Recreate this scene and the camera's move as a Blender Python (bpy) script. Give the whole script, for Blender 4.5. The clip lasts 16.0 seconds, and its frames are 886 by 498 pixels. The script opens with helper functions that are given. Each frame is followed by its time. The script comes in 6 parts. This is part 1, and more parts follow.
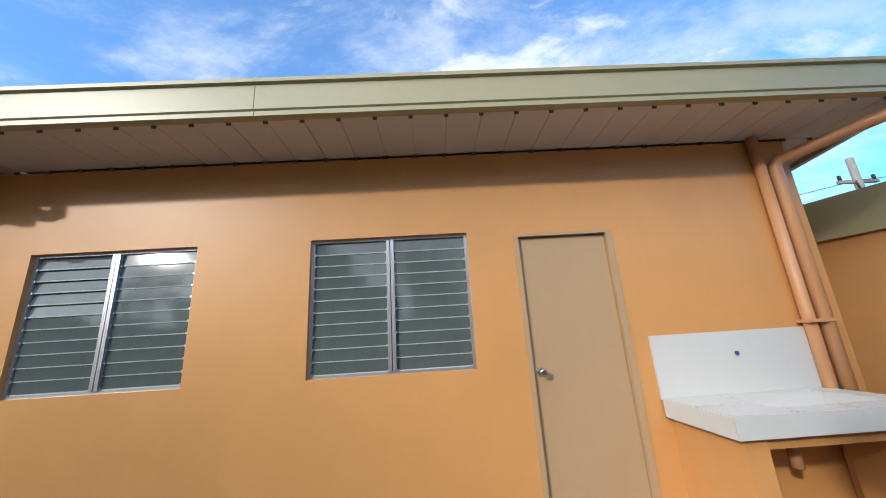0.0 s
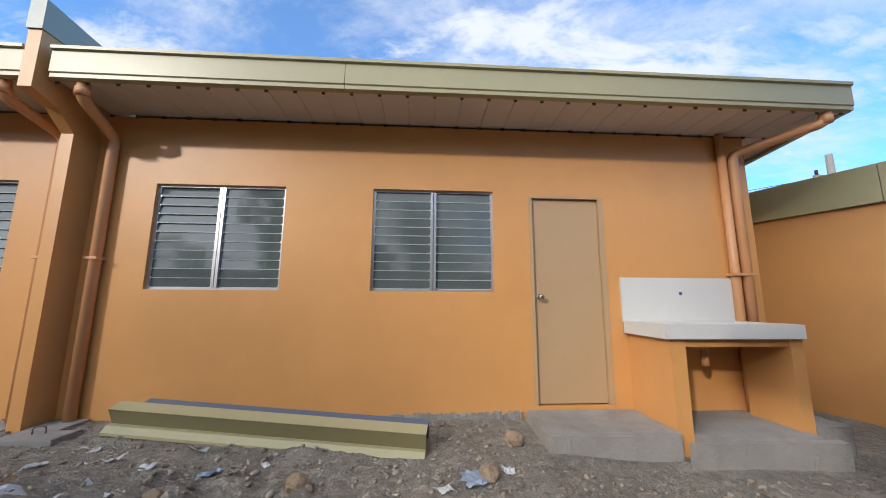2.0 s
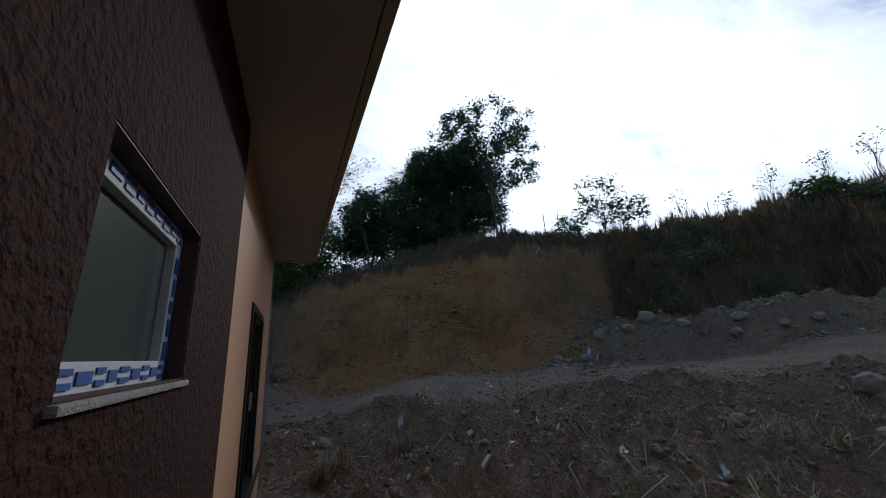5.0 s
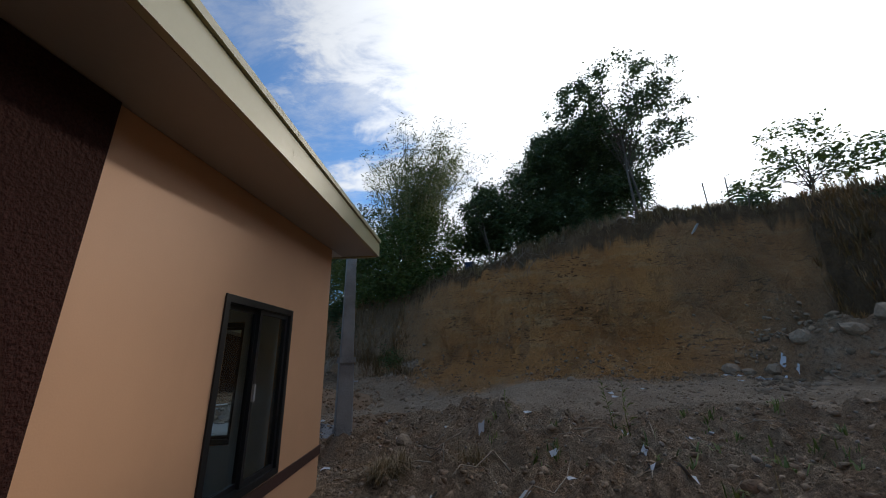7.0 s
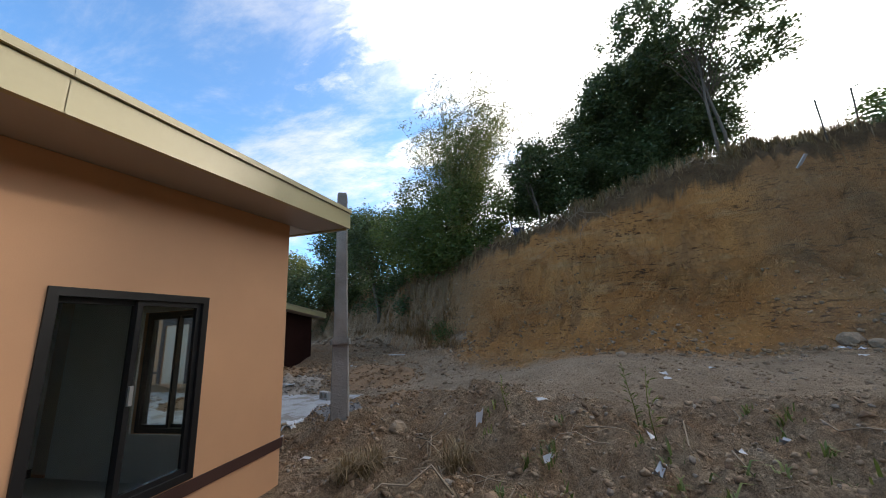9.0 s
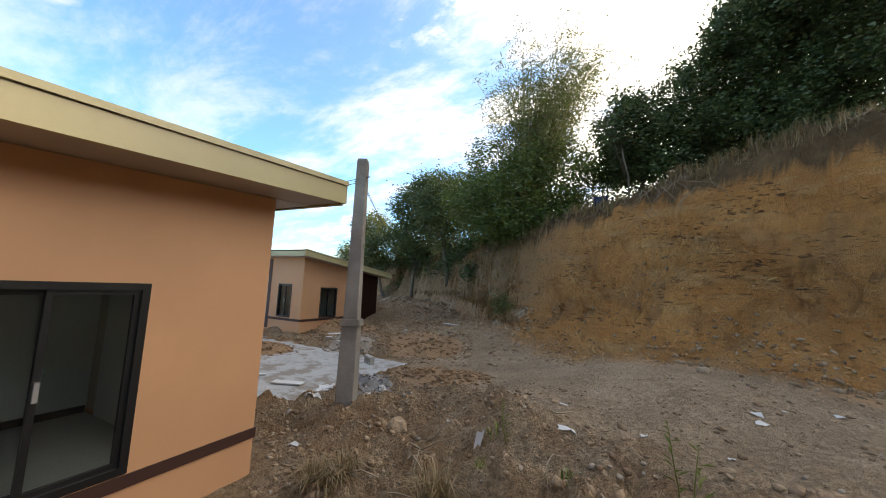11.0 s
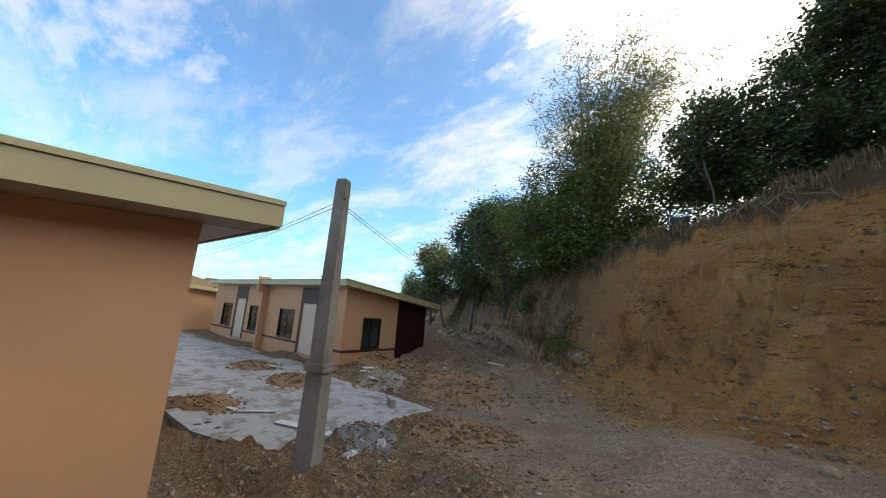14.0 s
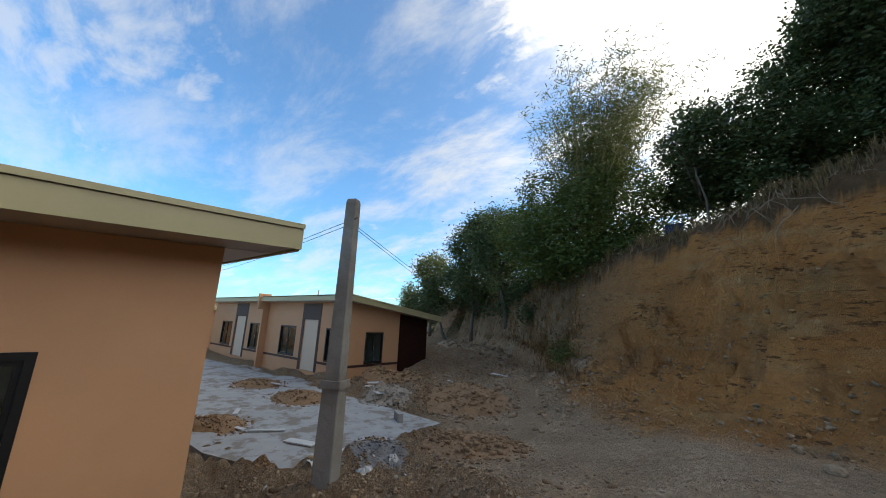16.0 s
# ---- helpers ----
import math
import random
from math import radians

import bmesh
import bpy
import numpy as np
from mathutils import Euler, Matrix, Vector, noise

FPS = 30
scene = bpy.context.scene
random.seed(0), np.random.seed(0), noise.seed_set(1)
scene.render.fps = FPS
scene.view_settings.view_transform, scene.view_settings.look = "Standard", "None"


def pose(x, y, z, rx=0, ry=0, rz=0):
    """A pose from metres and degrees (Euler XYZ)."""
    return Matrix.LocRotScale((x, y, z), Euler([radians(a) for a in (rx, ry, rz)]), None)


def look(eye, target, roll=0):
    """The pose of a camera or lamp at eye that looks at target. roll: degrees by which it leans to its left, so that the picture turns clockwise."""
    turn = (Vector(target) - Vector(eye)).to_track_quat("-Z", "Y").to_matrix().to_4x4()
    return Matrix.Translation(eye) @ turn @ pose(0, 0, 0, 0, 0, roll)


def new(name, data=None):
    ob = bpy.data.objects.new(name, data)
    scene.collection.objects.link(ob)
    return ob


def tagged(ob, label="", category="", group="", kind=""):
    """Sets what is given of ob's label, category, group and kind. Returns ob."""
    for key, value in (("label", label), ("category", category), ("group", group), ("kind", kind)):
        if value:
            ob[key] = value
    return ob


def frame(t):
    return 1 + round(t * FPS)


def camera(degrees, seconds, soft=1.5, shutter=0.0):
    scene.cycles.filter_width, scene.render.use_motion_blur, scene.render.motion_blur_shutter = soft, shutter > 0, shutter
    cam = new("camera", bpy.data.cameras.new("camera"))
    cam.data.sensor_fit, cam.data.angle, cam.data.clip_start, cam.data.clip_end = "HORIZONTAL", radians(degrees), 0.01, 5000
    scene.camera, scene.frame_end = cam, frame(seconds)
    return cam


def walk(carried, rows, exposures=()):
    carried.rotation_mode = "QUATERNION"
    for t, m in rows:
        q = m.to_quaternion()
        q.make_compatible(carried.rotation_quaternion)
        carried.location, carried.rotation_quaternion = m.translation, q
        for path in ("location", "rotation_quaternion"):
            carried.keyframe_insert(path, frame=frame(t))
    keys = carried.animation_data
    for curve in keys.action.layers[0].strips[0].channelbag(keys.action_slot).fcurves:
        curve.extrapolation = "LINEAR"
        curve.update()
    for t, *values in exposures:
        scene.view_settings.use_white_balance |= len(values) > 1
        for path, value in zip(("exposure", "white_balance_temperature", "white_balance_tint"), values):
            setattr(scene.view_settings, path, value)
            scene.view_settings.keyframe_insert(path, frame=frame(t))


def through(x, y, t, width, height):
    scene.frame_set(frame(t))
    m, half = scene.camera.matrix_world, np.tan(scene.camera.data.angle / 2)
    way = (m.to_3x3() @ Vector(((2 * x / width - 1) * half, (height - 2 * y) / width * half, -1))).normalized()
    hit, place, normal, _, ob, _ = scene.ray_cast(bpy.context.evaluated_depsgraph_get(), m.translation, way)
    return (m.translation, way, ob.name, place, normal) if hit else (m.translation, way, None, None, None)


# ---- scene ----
cam = camera(104.2, 16.0, 1.0)
PATH = [
    (0, (-0.724, -2.648, 1.315), (-0.653, -0.715, 1.821), -3.6),
    (0.5, (-0.976, -2.788, 1.252), (-0.875, -0.84, 1.697), -5.1),
    (1, (-1.162, -3.087, 0.981), (-1.168, -1.126, 1.37), -8.6),
    (1.2, (-1.166, -3.207, 0.971), (-1.188, -1.227, 1.253), -6.1),
    (1.5, (-1.194, -3.307, 1.003), (-1.138, -1.351, 1.417), -1.2),
    (2, (-1.157, -3.451, 0.979), (-1.039, -1.478, 1.287), 0.3),
    (2.5, (-1.275, -3.416, 1.068), (-1.537, -1.452, 1.342), 3.1),
    (3, (-1.583, -3.517, 1.146), (-2.922, -2.056, 1.411), 3.4),
    (3.1, (-1.577, -3.56, 1.143), (-3.14, -2.341, 1.412), 3.7),
    (3.2, (-1.603, -3.58, 1.144), (-3.33, -2.615, 1.433), 3.1),
    (3.5, (-1.759, -3.638, 1.171), (-3.695, -3.433, 1.628), 3.1),
    (4, (-1.602, -3.647, 1.249), (-3.41, -4.303, 1.797), 0.8),
    (4.5, (-1.227, -3.918, 1.331), (-2.652, -5.218, 1.858), 0.7),
    (4.6, (-1.169, -3.974, 1.333), (-2.519, -5.345, 1.878), -0.6),
    (5, (-1.157, -4.233, 1.329), (-1.935, -5.989, 1.884), -3.9),
    (5.2, (-1.176, -4.301, 1.331), (-1.728, -6.137, 1.899), -3.9),
    (7.3, (-2.547, -4.707, 1.260), (-2.521, -6.620, 1.843), -1.7),
    (7.5, (-2.641, -4.798, 1.246), (-2.596, -6.712, 1.826), -1.6),
    (8.0, (-2.820, -5.123, 1.291), (-2.544, -7.030, 1.825), -0.1),
    (8.2, (-2.95, -5.204, 1.273), (-2.631, -7.106, 1.802), -0.6),
    (10.3, (-3.81, -6.042, 1.704), (-3.175, -7.923, 1.952), -1.1),
    (10.5, (-3.839, -6.141, 1.731), (-3.142, -7.998, 1.985), 0.9),
    (11, (-3.979, -6.486, 1.786), (-3.09, -8.264, 2.002), 2.6),
    (11.5, (-4.189, -6.888, 1.857), (-3.066, -8.504, 2.212), 4.3),
    (12, (-4.24, -7.192, 1.937), (-3.157, -8.834, 2.295), 3.7),
    (12.5, (-4.252, -7.438, 1.94), (-3.15, -9.072, 2.279), 1.5),
    (13, (-4.36, -7.699, 1.951), (-3.132, -9.243, 2.281), 1.9),
    (13.5, (-4.454, -7.825, 1.951), (-3.202, -9.357, 2.246), 3.2),
    (14, (-4.445, -7.825, 1.979), (-3.206, -9.353, 2.337), 4.2),
    (14.5, (-4.475, -7.735, 2.001), (-3.279, -9.262, 2.491), 0.8),
    (15, (-4.424, -7.691, 2.043), (-3.344, -9.277, 2.606), 2.9),
    (15.5, (-4.373, -7.638, 2.041), (-3.146, -9.097, 2.647), 3.4),
    (16, (-4.409, -7.605, 2.004), (-3.193, -9.136, 2.424), 2.5),
]

EXPOSURES = [(0, -0.05, 5550, 8), (1.0, -0.25, 5800, 10), (1.7, -0.05, 5800, 10), (2.2, -0.27, 5650, 10), (3.0, -0.3, 5750, 9), (3.5, -0.65, 5550, 10), (4.0, -1.18, 5200, 10), (4.5, -1.4, 5100, 10), (5.2, -1.4, 5400, 10), (7.5, -0.68, 5900, 10), (8.2, -0.33, 6000, 10), (10.5, 0.55, 7500, 12), (12.0, 0.2, 7400, 10), (14.0, 0.1, 7100, 9), (14.5, -0.1, 7000, 8), (15.0, -0.1, 6950, 8), (15.5, -0.2, 6700, 8), (16, -0.2, 6700, 8)]
walk(cam, [(t, look(eye, target, roll)) for t, eye, target, roll in PATH], EXPOSURES)

# ---- light ----
SUN_AZ, SUN_EL = -130.5, 22.5
sun_way = Vector((math.cos(radians(SUN_AZ)) * math.cos(radians(SUN_EL)), math.sin(radians(SUN_AZ)) * math.cos(radians(SUN_EL)), math.sin(radians(SUN_EL))))
sun = new("sun", bpy.data.lights.new("sun", "SUN"))
sun.data.energy, sun.data.angle, sun.data.color = 2.5, radians(2.6), (1.0, 0.86, 0.68)
sun.matrix_world = look(sun_way * 60, (0, 0, 0))


def link(nt, a, b):
    nt.links.new(a, b)


def make_world():
    w = bpy.data.worlds.new("sky")
    scene.world = w
    w.use_nodes = True
    nt = w.node_tree
    nt.nodes.clear()
    N = nt.nodes.new
    out, bg = N("ShaderNodeOutputWorld"), N("ShaderNodeBackground")
    sky = N("ShaderNodeTexSky")
    sky.sky_type, sky.sun_disc = "NISHITA", False
    sky.sun_elevation, sky.sun_rotation = radians(SUN_EL), radians(90 - SUN_AZ)
    sky.air_density, sky.dust_density, sky.ozone_density = 1.0, 0.6, 2.5
    tc = N("ShaderNodeTexCoord")
    sep = N("ShaderNodeSeparateXYZ")
    link(nt, tc.outputs["Generated"], sep.inputs[0])
    lift = N("ShaderNodeMath")
    lift.operation = "MAXIMUM"
    link(nt, sep.outputs["Z"], lift.inputs[0])
    lift.inputs[1].default_value = 0.0
    add = N("ShaderNodeMath")
    add.inputs[1].default_value = 0.22
    link(nt, lift.outputs[0], add.inputs[0])
    div = N("ShaderNodeVectorMath")
    div.operation = "DIVIDE"
    comb = N("ShaderNodeCombineXYZ")
    for k in range(3):
        link(nt, add.outputs[0], comb.inputs[k])
    link(nt, tc.outputs["Generated"], div.inputs[0])
    link(nt, comb.outputs[0], div.inputs[1])

    def noise_node(scale, detail, rough, dist, shift):
        mp = N("ShaderNodeMapping")
        mp.inputs["Location"].default_value = shift
        mp.inputs["Rotation"].default_value = (0, 0, 0.6)
        mp.inputs["Scale"].default_value = (1.0, 1.9, 1.0)
        link(nt, div.outputs[0], mp.inputs[0])
        n = N("ShaderNodeTexNoise")
        n.inputs["Scale"].default_value, n.inputs["Detail"].default_value = scale, detail
        n.inputs["Roughness"].default_value, n.inputs["Distortion"].default_value = rough, dist
        link(nt, mp.outputs[0], n.inputs["Vector"])
        return n
    big = noise_node(0.9, 7, 0.6, 0.35, (3.1, 1.7, 0.0))
    fine = noise_node(4.2, 6, 0.62, 0.5, (0.4, 5.2, 1.0))
    mixn = N("ShaderNodeMath")
    mixn.operation = "MULTIPLY_ADD"
    link(nt, fine.outputs[0], mixn.inputs[0])
    mixn.inputs[1].default_value = 0.42
    link(nt, big.outputs[0], mixn.inputs[2])
    # the veil round the sun
    dot = N("ShaderNodeVectorMath")
    dot.operation = "DOT_PRODUCT"
    link(nt, tc.outputs["Generated"], dot.inputs[0])
    dot.inputs[1].default_value = sun_way
    glow = N("ShaderNodeMapRange")
    glow.inputs["From Min"].default_value, glow.inputs["From Max"].default_value = 0.26, 1.0
    glow.inputs["To Min"].default_value, glow.inputs["To Max"].default_value = 0.0, 1.0
    link(nt, dot.outputs["Value"], glow.inputs["Value"])
    veil = N("ShaderNodeMath")
    veil.operation = "POWER"
    link(nt, glow.outputs[0], veil.inputs[0])
    veil.inputs[1].default_value = 2.2
    bias = N("ShaderNodeMath")
    bias.operation = "MULTIPLY_ADD"
    link(nt, veil.outputs[0], bias.inputs[0])
    bias.inputs[1].default_value = 0.40
    link(nt, mixn.outputs[0], bias.inputs[2])
    cover = N("ShaderNodeMapRange")
    cover.interpolation_type = "SMOOTHSTEP"
    cover.inputs["From Min"].default_value, cover.inputs["From Max"].default_value = 0.69, 0.88
    link(nt, bias.outputs[0], cover.inputs["Value"])
    # thin high streaks over the blue
    thin = noise_node(1.7, 9, 0.66, 0.25, (7.3, 2.2, 4.0))
    streak = N("ShaderNodeMapRange")
    streak.interpolation_type = "SMOOTHSTEP"
    streak.inputs["From Min"].default_value, streak.inputs["From Max"].default_value = 0.40, 0.72
    streak.inputs["To Min"].default_value, streak.inputs["To Max"].default_value = 0.12, 0.82
    link(nt, thin.outputs[0], streak.inputs["Value"])
    whole = N("ShaderNodeMath")
    whole.operation = "MAXIMUM"
    link(nt, cover.outputs[0], whole.inputs[0])
    link(nt, streak.outputs[0], whole.inputs[1])
    # clearer, deeper blue away from the sun, low in the east
    side = N("ShaderNodeVectorMath")
    side.operation = "DOT_PRODUCT"
    link(nt, tc.outputs["Generated"], side.inputs[0])
    side.inputs[1].default_value = Vector((0.86, -0.06, 0.5)).normalized()
    clear = N("ShaderNodeMapRange")
    clear.interpolation_type = "SMOOTHSTEP"
    clear.inputs["From Min"].default_value, clear.inputs["From Max"].default_value = 0.62, 1.0
    clear.inputs["To Min"].default_value, clear.inputs["To Max"].default_value = 1.0, 0.5
    link(nt, side.outputs["Value"], clear.inputs["Value"])
    thinned = N("ShaderNodeMath")
    thinned.operation = "MULTIPLY"
    link(nt, whole.outputs[0], thinned.inputs[0])
    link(nt, clear.outputs[0], thinned.inputs[1])
    # cloud brightness: white, far brighter round the sun
    bright = N("ShaderNodeMapRange")
    bright.inputs["From Min"].default_value, bright.inputs["From Max"].default_value = 0.0, 1.0
    bright.inputs["To Min"].default_value, bright.inputs["To Max"].default_value = CLOUD, CLOUD_SUN
    body = N("ShaderNodeMapRange")
    body.inputs["From Min"].default_value, body.inputs["From Max"].default_value = 0.45, 0.85
    body.inputs["To Min"].default_value, body.inputs["To Max"].default_value = 0.12, 1.15
    link(nt, mixn.outputs[0], body.inputs["Value"])
    lit = N("ShaderNodeMath")
    lit.operation = "MULTIPLY"
    link(nt, veil.outputs[0], lit.inputs[0])
    link(nt, body.outputs[0], lit.inputs[1])
    link(nt, lit.outputs[0], bright.inputs["Value"])
    white = N("ShaderNodeVectorMath")
    white.operation = "SCALE"
    white.inputs[0].default_value = (1.0, 0.985, 0.96)
    link(nt, bright.outputs[0], white.inputs["Scale"])
    blue = N("ShaderNodeVectorMath")
    blue.operation = "SCALE"
    link(nt, sky.outputs[0], blue.inputs[0])
    blue.inputs["Scale"].default_value = SKY
    tint = N("ShaderNodeVectorMath")
    tint.operation = "MULTIPLY"
    link(nt, blue.outputs[0], tint.inputs[0])
    tint.inputs[1].default_value = (0.52, 0.97, 1.24)
    mix = N("ShaderNodeMix")
    mix.data_type = "RGBA"
    link(nt, thinned.outputs[0], mix.inputs[0])
    link(nt, tint.outputs[0], mix.inputs[6])
    link(nt, white.outputs[0], mix.inputs[7])
    link(nt, mix.outputs[2], bg.inputs[0])
    bg.inputs[1].default_value = 1.0
    link(nt, bg.outputs[0], out.inputs[0])


SKY, CLOUD, CLOUD_SUN = 0.28, 1.1, 4.2
make_world()


# ---- materials ----
def nodes_of(name):
    m = bpy.data.materials.new(name)
    m.use_nodes = True
    return m, m.node_tree, m.node_tree.nodes["Principled BSDF"]


def noise_fac(nt, scale, detail=5, rough=0.55, lo=0.35, hi=0.65, coords="Object", stretch=None, dist=0.0):
    tc = nt.nodes.new("ShaderNodeTexCoord")
    v = tc.outputs[coords]
    if stretch:
        mp = nt.nodes.new("ShaderNodeMapping")
        mp.inputs["Scale"].default_value = stretch
        link(nt, v, mp.inputs[0])
        v = mp.outputs[0]
    n = nt.nodes.new("ShaderNodeTexNoise")
    n.inputs["Scale"].default_value, n.inputs["Detail"].default_value = scale, detail
    n.inputs["Roughness"].default_value, n.inputs["Distortion"].default_value = rough, dist
    link(nt, v, n.inputs["Vector"])
    r = nt.nodes.new("ShaderNodeMapRange")
    r.inputs["From Min"].default_value, r.inputs["From Max"].default_value = lo, hi
    link(nt, n.outputs[0], r.inputs["Value"])
    return r.outputs[0]


def mix_col(nt, fac, a, b, blend="MIX"):
    m = nt.nodes.new("ShaderNodeMix")
    m.data_type, m.blend_type = "RGBA", blend
    for k, val in ((0, fac), (6, a), (7, b)):
        if isinstance(val, bpy.types.NodeSocket):
            link(nt, val, m.inputs[k])
        else:
            m.inputs[k].default_value = (*val, 1) if isinstance(val, tuple) else val
    return m.outputs[2]


def bump(nt, bsdf, height, strength, distance=0.01, normal=None):
    b = nt.nodes.new("ShaderNodeBump")
    b.inputs["Strength"].default_value, b.inputs["Distance"].default_value = strength, distance
    link(nt, height, b.inputs["Height"])
    if normal is not None:
        link(nt, normal, b.inputs["Normal"])
    link(nt, b.outputs[0], bsdf.inputs["Normal"])
    return b.outputs[0]


def paint(name, col, rough=0.6, stain=0.85, grain=60.0, relief=0.15, metal=0.0, big=1.3, spec=0.5, streak=False):
    """A surface of one colour with broad stains and fine grain."""
    m, nt, b = nodes_of(name)
    dark = tuple(c * stain for c in col)
    c = mix_col(nt, noise_fac(nt, big, 6, 0.6, 0.3, 0.75), dark, col)
    if streak:
        c = mix_col(nt, noise_fac(nt, 2.2, 5, 0.6, 0.56, 0.8, stretch=(1.5, 1.5, 0.4)), c, tuple(x * 0.9 for x in col))
    g = noise_fac(nt, grain, 3, 0.6, 0.25, 0.75)
    c = mix_col(nt, g, c, mix_col(nt, 0.06, c, (0.9, 0.9, 0.9), "SOFT_LIGHT"))
    link(nt, c, b.inputs["Base Color"])
    b.inputs["Roughness"].default_value, b.inputs["Metallic"].default_value = rough, metal
    b.inputs["Specular IOR Level"].default_value = spec
    if relief:
        bump(nt, b, g, relief, 0.004)
    return m


def glass_clear(name, tint=(0.9, 0.93, 0.92)):
    """Thin clear pane: see-through, glossier at a glancing angle."""
    m = bpy.data.materials.new(name)
    m.use_nodes = True
    nt = m.node_tree
    nt.nodes.clear()
    out, mx = nt.nodes.new("ShaderNodeOutputMaterial"), nt.nodes.new("ShaderNodeMixShader")
    tr, gl, fr = nt.nodes.new("ShaderNodeBsdfTransparent"), nt.nodes.new("ShaderNodeBsdfGlossy"), nt.nodes.new("ShaderNodeLayerWeight")
    pw, ma = nt.nodes.new("ShaderNodeMath"), nt.nodes.new("ShaderNodeMath")
    tr.inputs[0].default_value = (*tint, 1)
    gl.inputs["Roughness"].default_value = 0.02
    fr.inputs[0].default_value = 0.5
    pw.operation, pw.inputs[1].default_value = "POWER", 4.0
    ma.operation, ma.inputs[1].default_value, ma.inputs[2].default_value = "MULTIPLY_ADD", 0.75, 0.035
    link(nt, fr.outputs["Facing"], pw.inputs[0])
    link(nt, pw.outputs[0], ma.inputs[0])
    link(nt, ma.outputs[0], mx.inputs[0])
    link(nt, tr.outputs[0], mx.inputs[1])
    link(nt, gl.outputs[0], mx.inputs[2])
    link(nt, mx.outputs[0], out.inputs[0])
    return m


def stucco(name, col):
    m, nt, b = nodes_of(name)
    h = noise_fac(nt, 95, 3, 0.6, 0.35, 0.7)
    h2 = noise_fac(nt, 42, 2, 0.5, 0.38, 0.66)
    c = mix_col(nt, h, tuple(x * 0.6 for x in col), tuple(x * 1.5 for x in col))
    c = mix_col(nt, noise_fac(nt, 1.6, 5, 0.6, 0.4, 0.75), c, tuple(x * 0.75 for x in col))
    link(nt, c, b.inputs["Base Color"])
    b.inputs["Roughness"].default_value = 0.8
    b.inputs["Specular IOR Level"].default_value = 0.12
    n = bump(nt, b, h2, 0.5, 0.008)
    bump(nt, b, h, 0.6, 0.004, n)
    return m


def concrete(name, col, dirt=(0.16, 0.12, 0.08), amount=(0.5, 0.7), patch=1.1):
    m, nt, b = nodes_of(name)
    c = mix_col(nt, noise_fac(nt, 3.0, 8, 0.65, 0.3, 0.7), tuple(x * 0.72 for x in col), col)
    c = mix_col(nt, noise_fac(nt, patch, 8, 0.68, *amount), c, dirt)
    g = noise_fac(nt, 45, 5, 0.7, 0.25, 0.75)
    c = mix_col(nt, g, c, mix_col(nt, 0.3, c, tuple(x * 0.5 for x in col)))
    c2 = mix_col(nt, 0.2, c, mix_col(nt, g, tuple(x * 0.7 for x in col), col))
    link(nt, c2, b.inputs["Base Color"])
    b.inputs["Roughness"].default_value = 0.85
    n = bump(nt, b, noise_fac(nt, 12, 7, 0.7, 0.3, 0.7), 0.5, 0.02)
    bump(nt, b, g, 0.7, 0.008, n)
    return m


def leafy(name, a, b_, rough=0.42, through=0.35):
    m, nt, b = nodes_of(name)
    geo = nt.nodes.new("ShaderNodeNewGeometry")
    c = mix_col(nt, geo.outputs["Random Per Island"], a, b_)
    c = mix_col(nt, noise_fac(nt, 0.8, 3, 0.5, 0.35, 0.7), c, mix_col(nt, 0.5, c, (0.02, 0.03, 0.008)))
    link(nt, c, b.inputs["Base Color"])
    b.inputs["Roughness"].default_value = rough
    b.inputs["Specular IOR Level"].default_value = 0.5
    if through:
        out = nt.nodes["Material Output"]
        tl, mx = nt.nodes.new("ShaderNodeBsdfTranslucent"), nt.nodes.new("ShaderNodeMixShader")
        link(nt, c, tl.inputs[0])
        mx.inputs[0].default_value = through
        link(nt, b.outputs[0], mx.inputs[1])
        link(nt, tl.outputs[0], mx.inputs[2])
        link(nt, mx.outputs[0], out.inputs[0])
    return m


def stone_mat(name, a, b_):
    m, nt, b = nodes_of(name)
    geo = nt.nodes.new("ShaderNodeNewGeometry")
    c = mix_col(nt, geo.outputs["Random Per Island"], a, b_)
    g = noise_fac(nt, 18, 6, 0.65, 0.3, 0.7)
    c = mix_col(nt, g, c, mix_col(nt, 0.6, c, (0.10, 0.075, 0.05)))
    link(nt, c, b.inputs["Base Color"])
    b.inputs["Roughness"].default_value = 0.9
    bump(nt, b, g, 0.6, 0.02)
    return m


M_ORANGE = paint("orange_wall_paint", (0.64, 0.315, 0.100), 0.42, 0.88, 120, 0.08, streak=True)
M_PEACH = paint("peach_wall_paint", (0.555, 0.30, 0.155), 0.6, 0.9, 120, 0.08, streak=True)
M_OLIVE = paint("olive_cream_metal", (0.39, 0.345, 0.185), 0.38, 0.9, 30, 0.03, spec=0.6)
M_OLIVE_DARK = paint("olive_trim_metal", (0.23, 0.20, 0.10), 0.4, 0.85, 30, 0.03)
M_SOFFIT = paint("soffit_sheet", (0.62, 0.58, 0.56), 0.5, 0.9, 40, 0.04)
# darker copy of the soffit sheet, with the gable eave's shade in its colour
M_SOFFIT_SHADED = paint("shaded_soffit_sheet", (0.40, 0.35, 0.31), 0.5, 0.9, 40, 0.04)
M_DOOR = paint("tan_door_paint", (0.46, 0.305, 0.16), 0.5, 0.92, 40, 0.05)
M_CREAM = paint("cream_door_paint", (0.62, 0.5, 0.38), 0.5, 0.92, 40, 0.05)
M_STUCCO = stucco("brown_stucco", (0.032, 0.011, 0.0075))
M_BROWN = paint("brown_band_paint", (0.055, 0.022, 0.016), 0.55, 0.8)
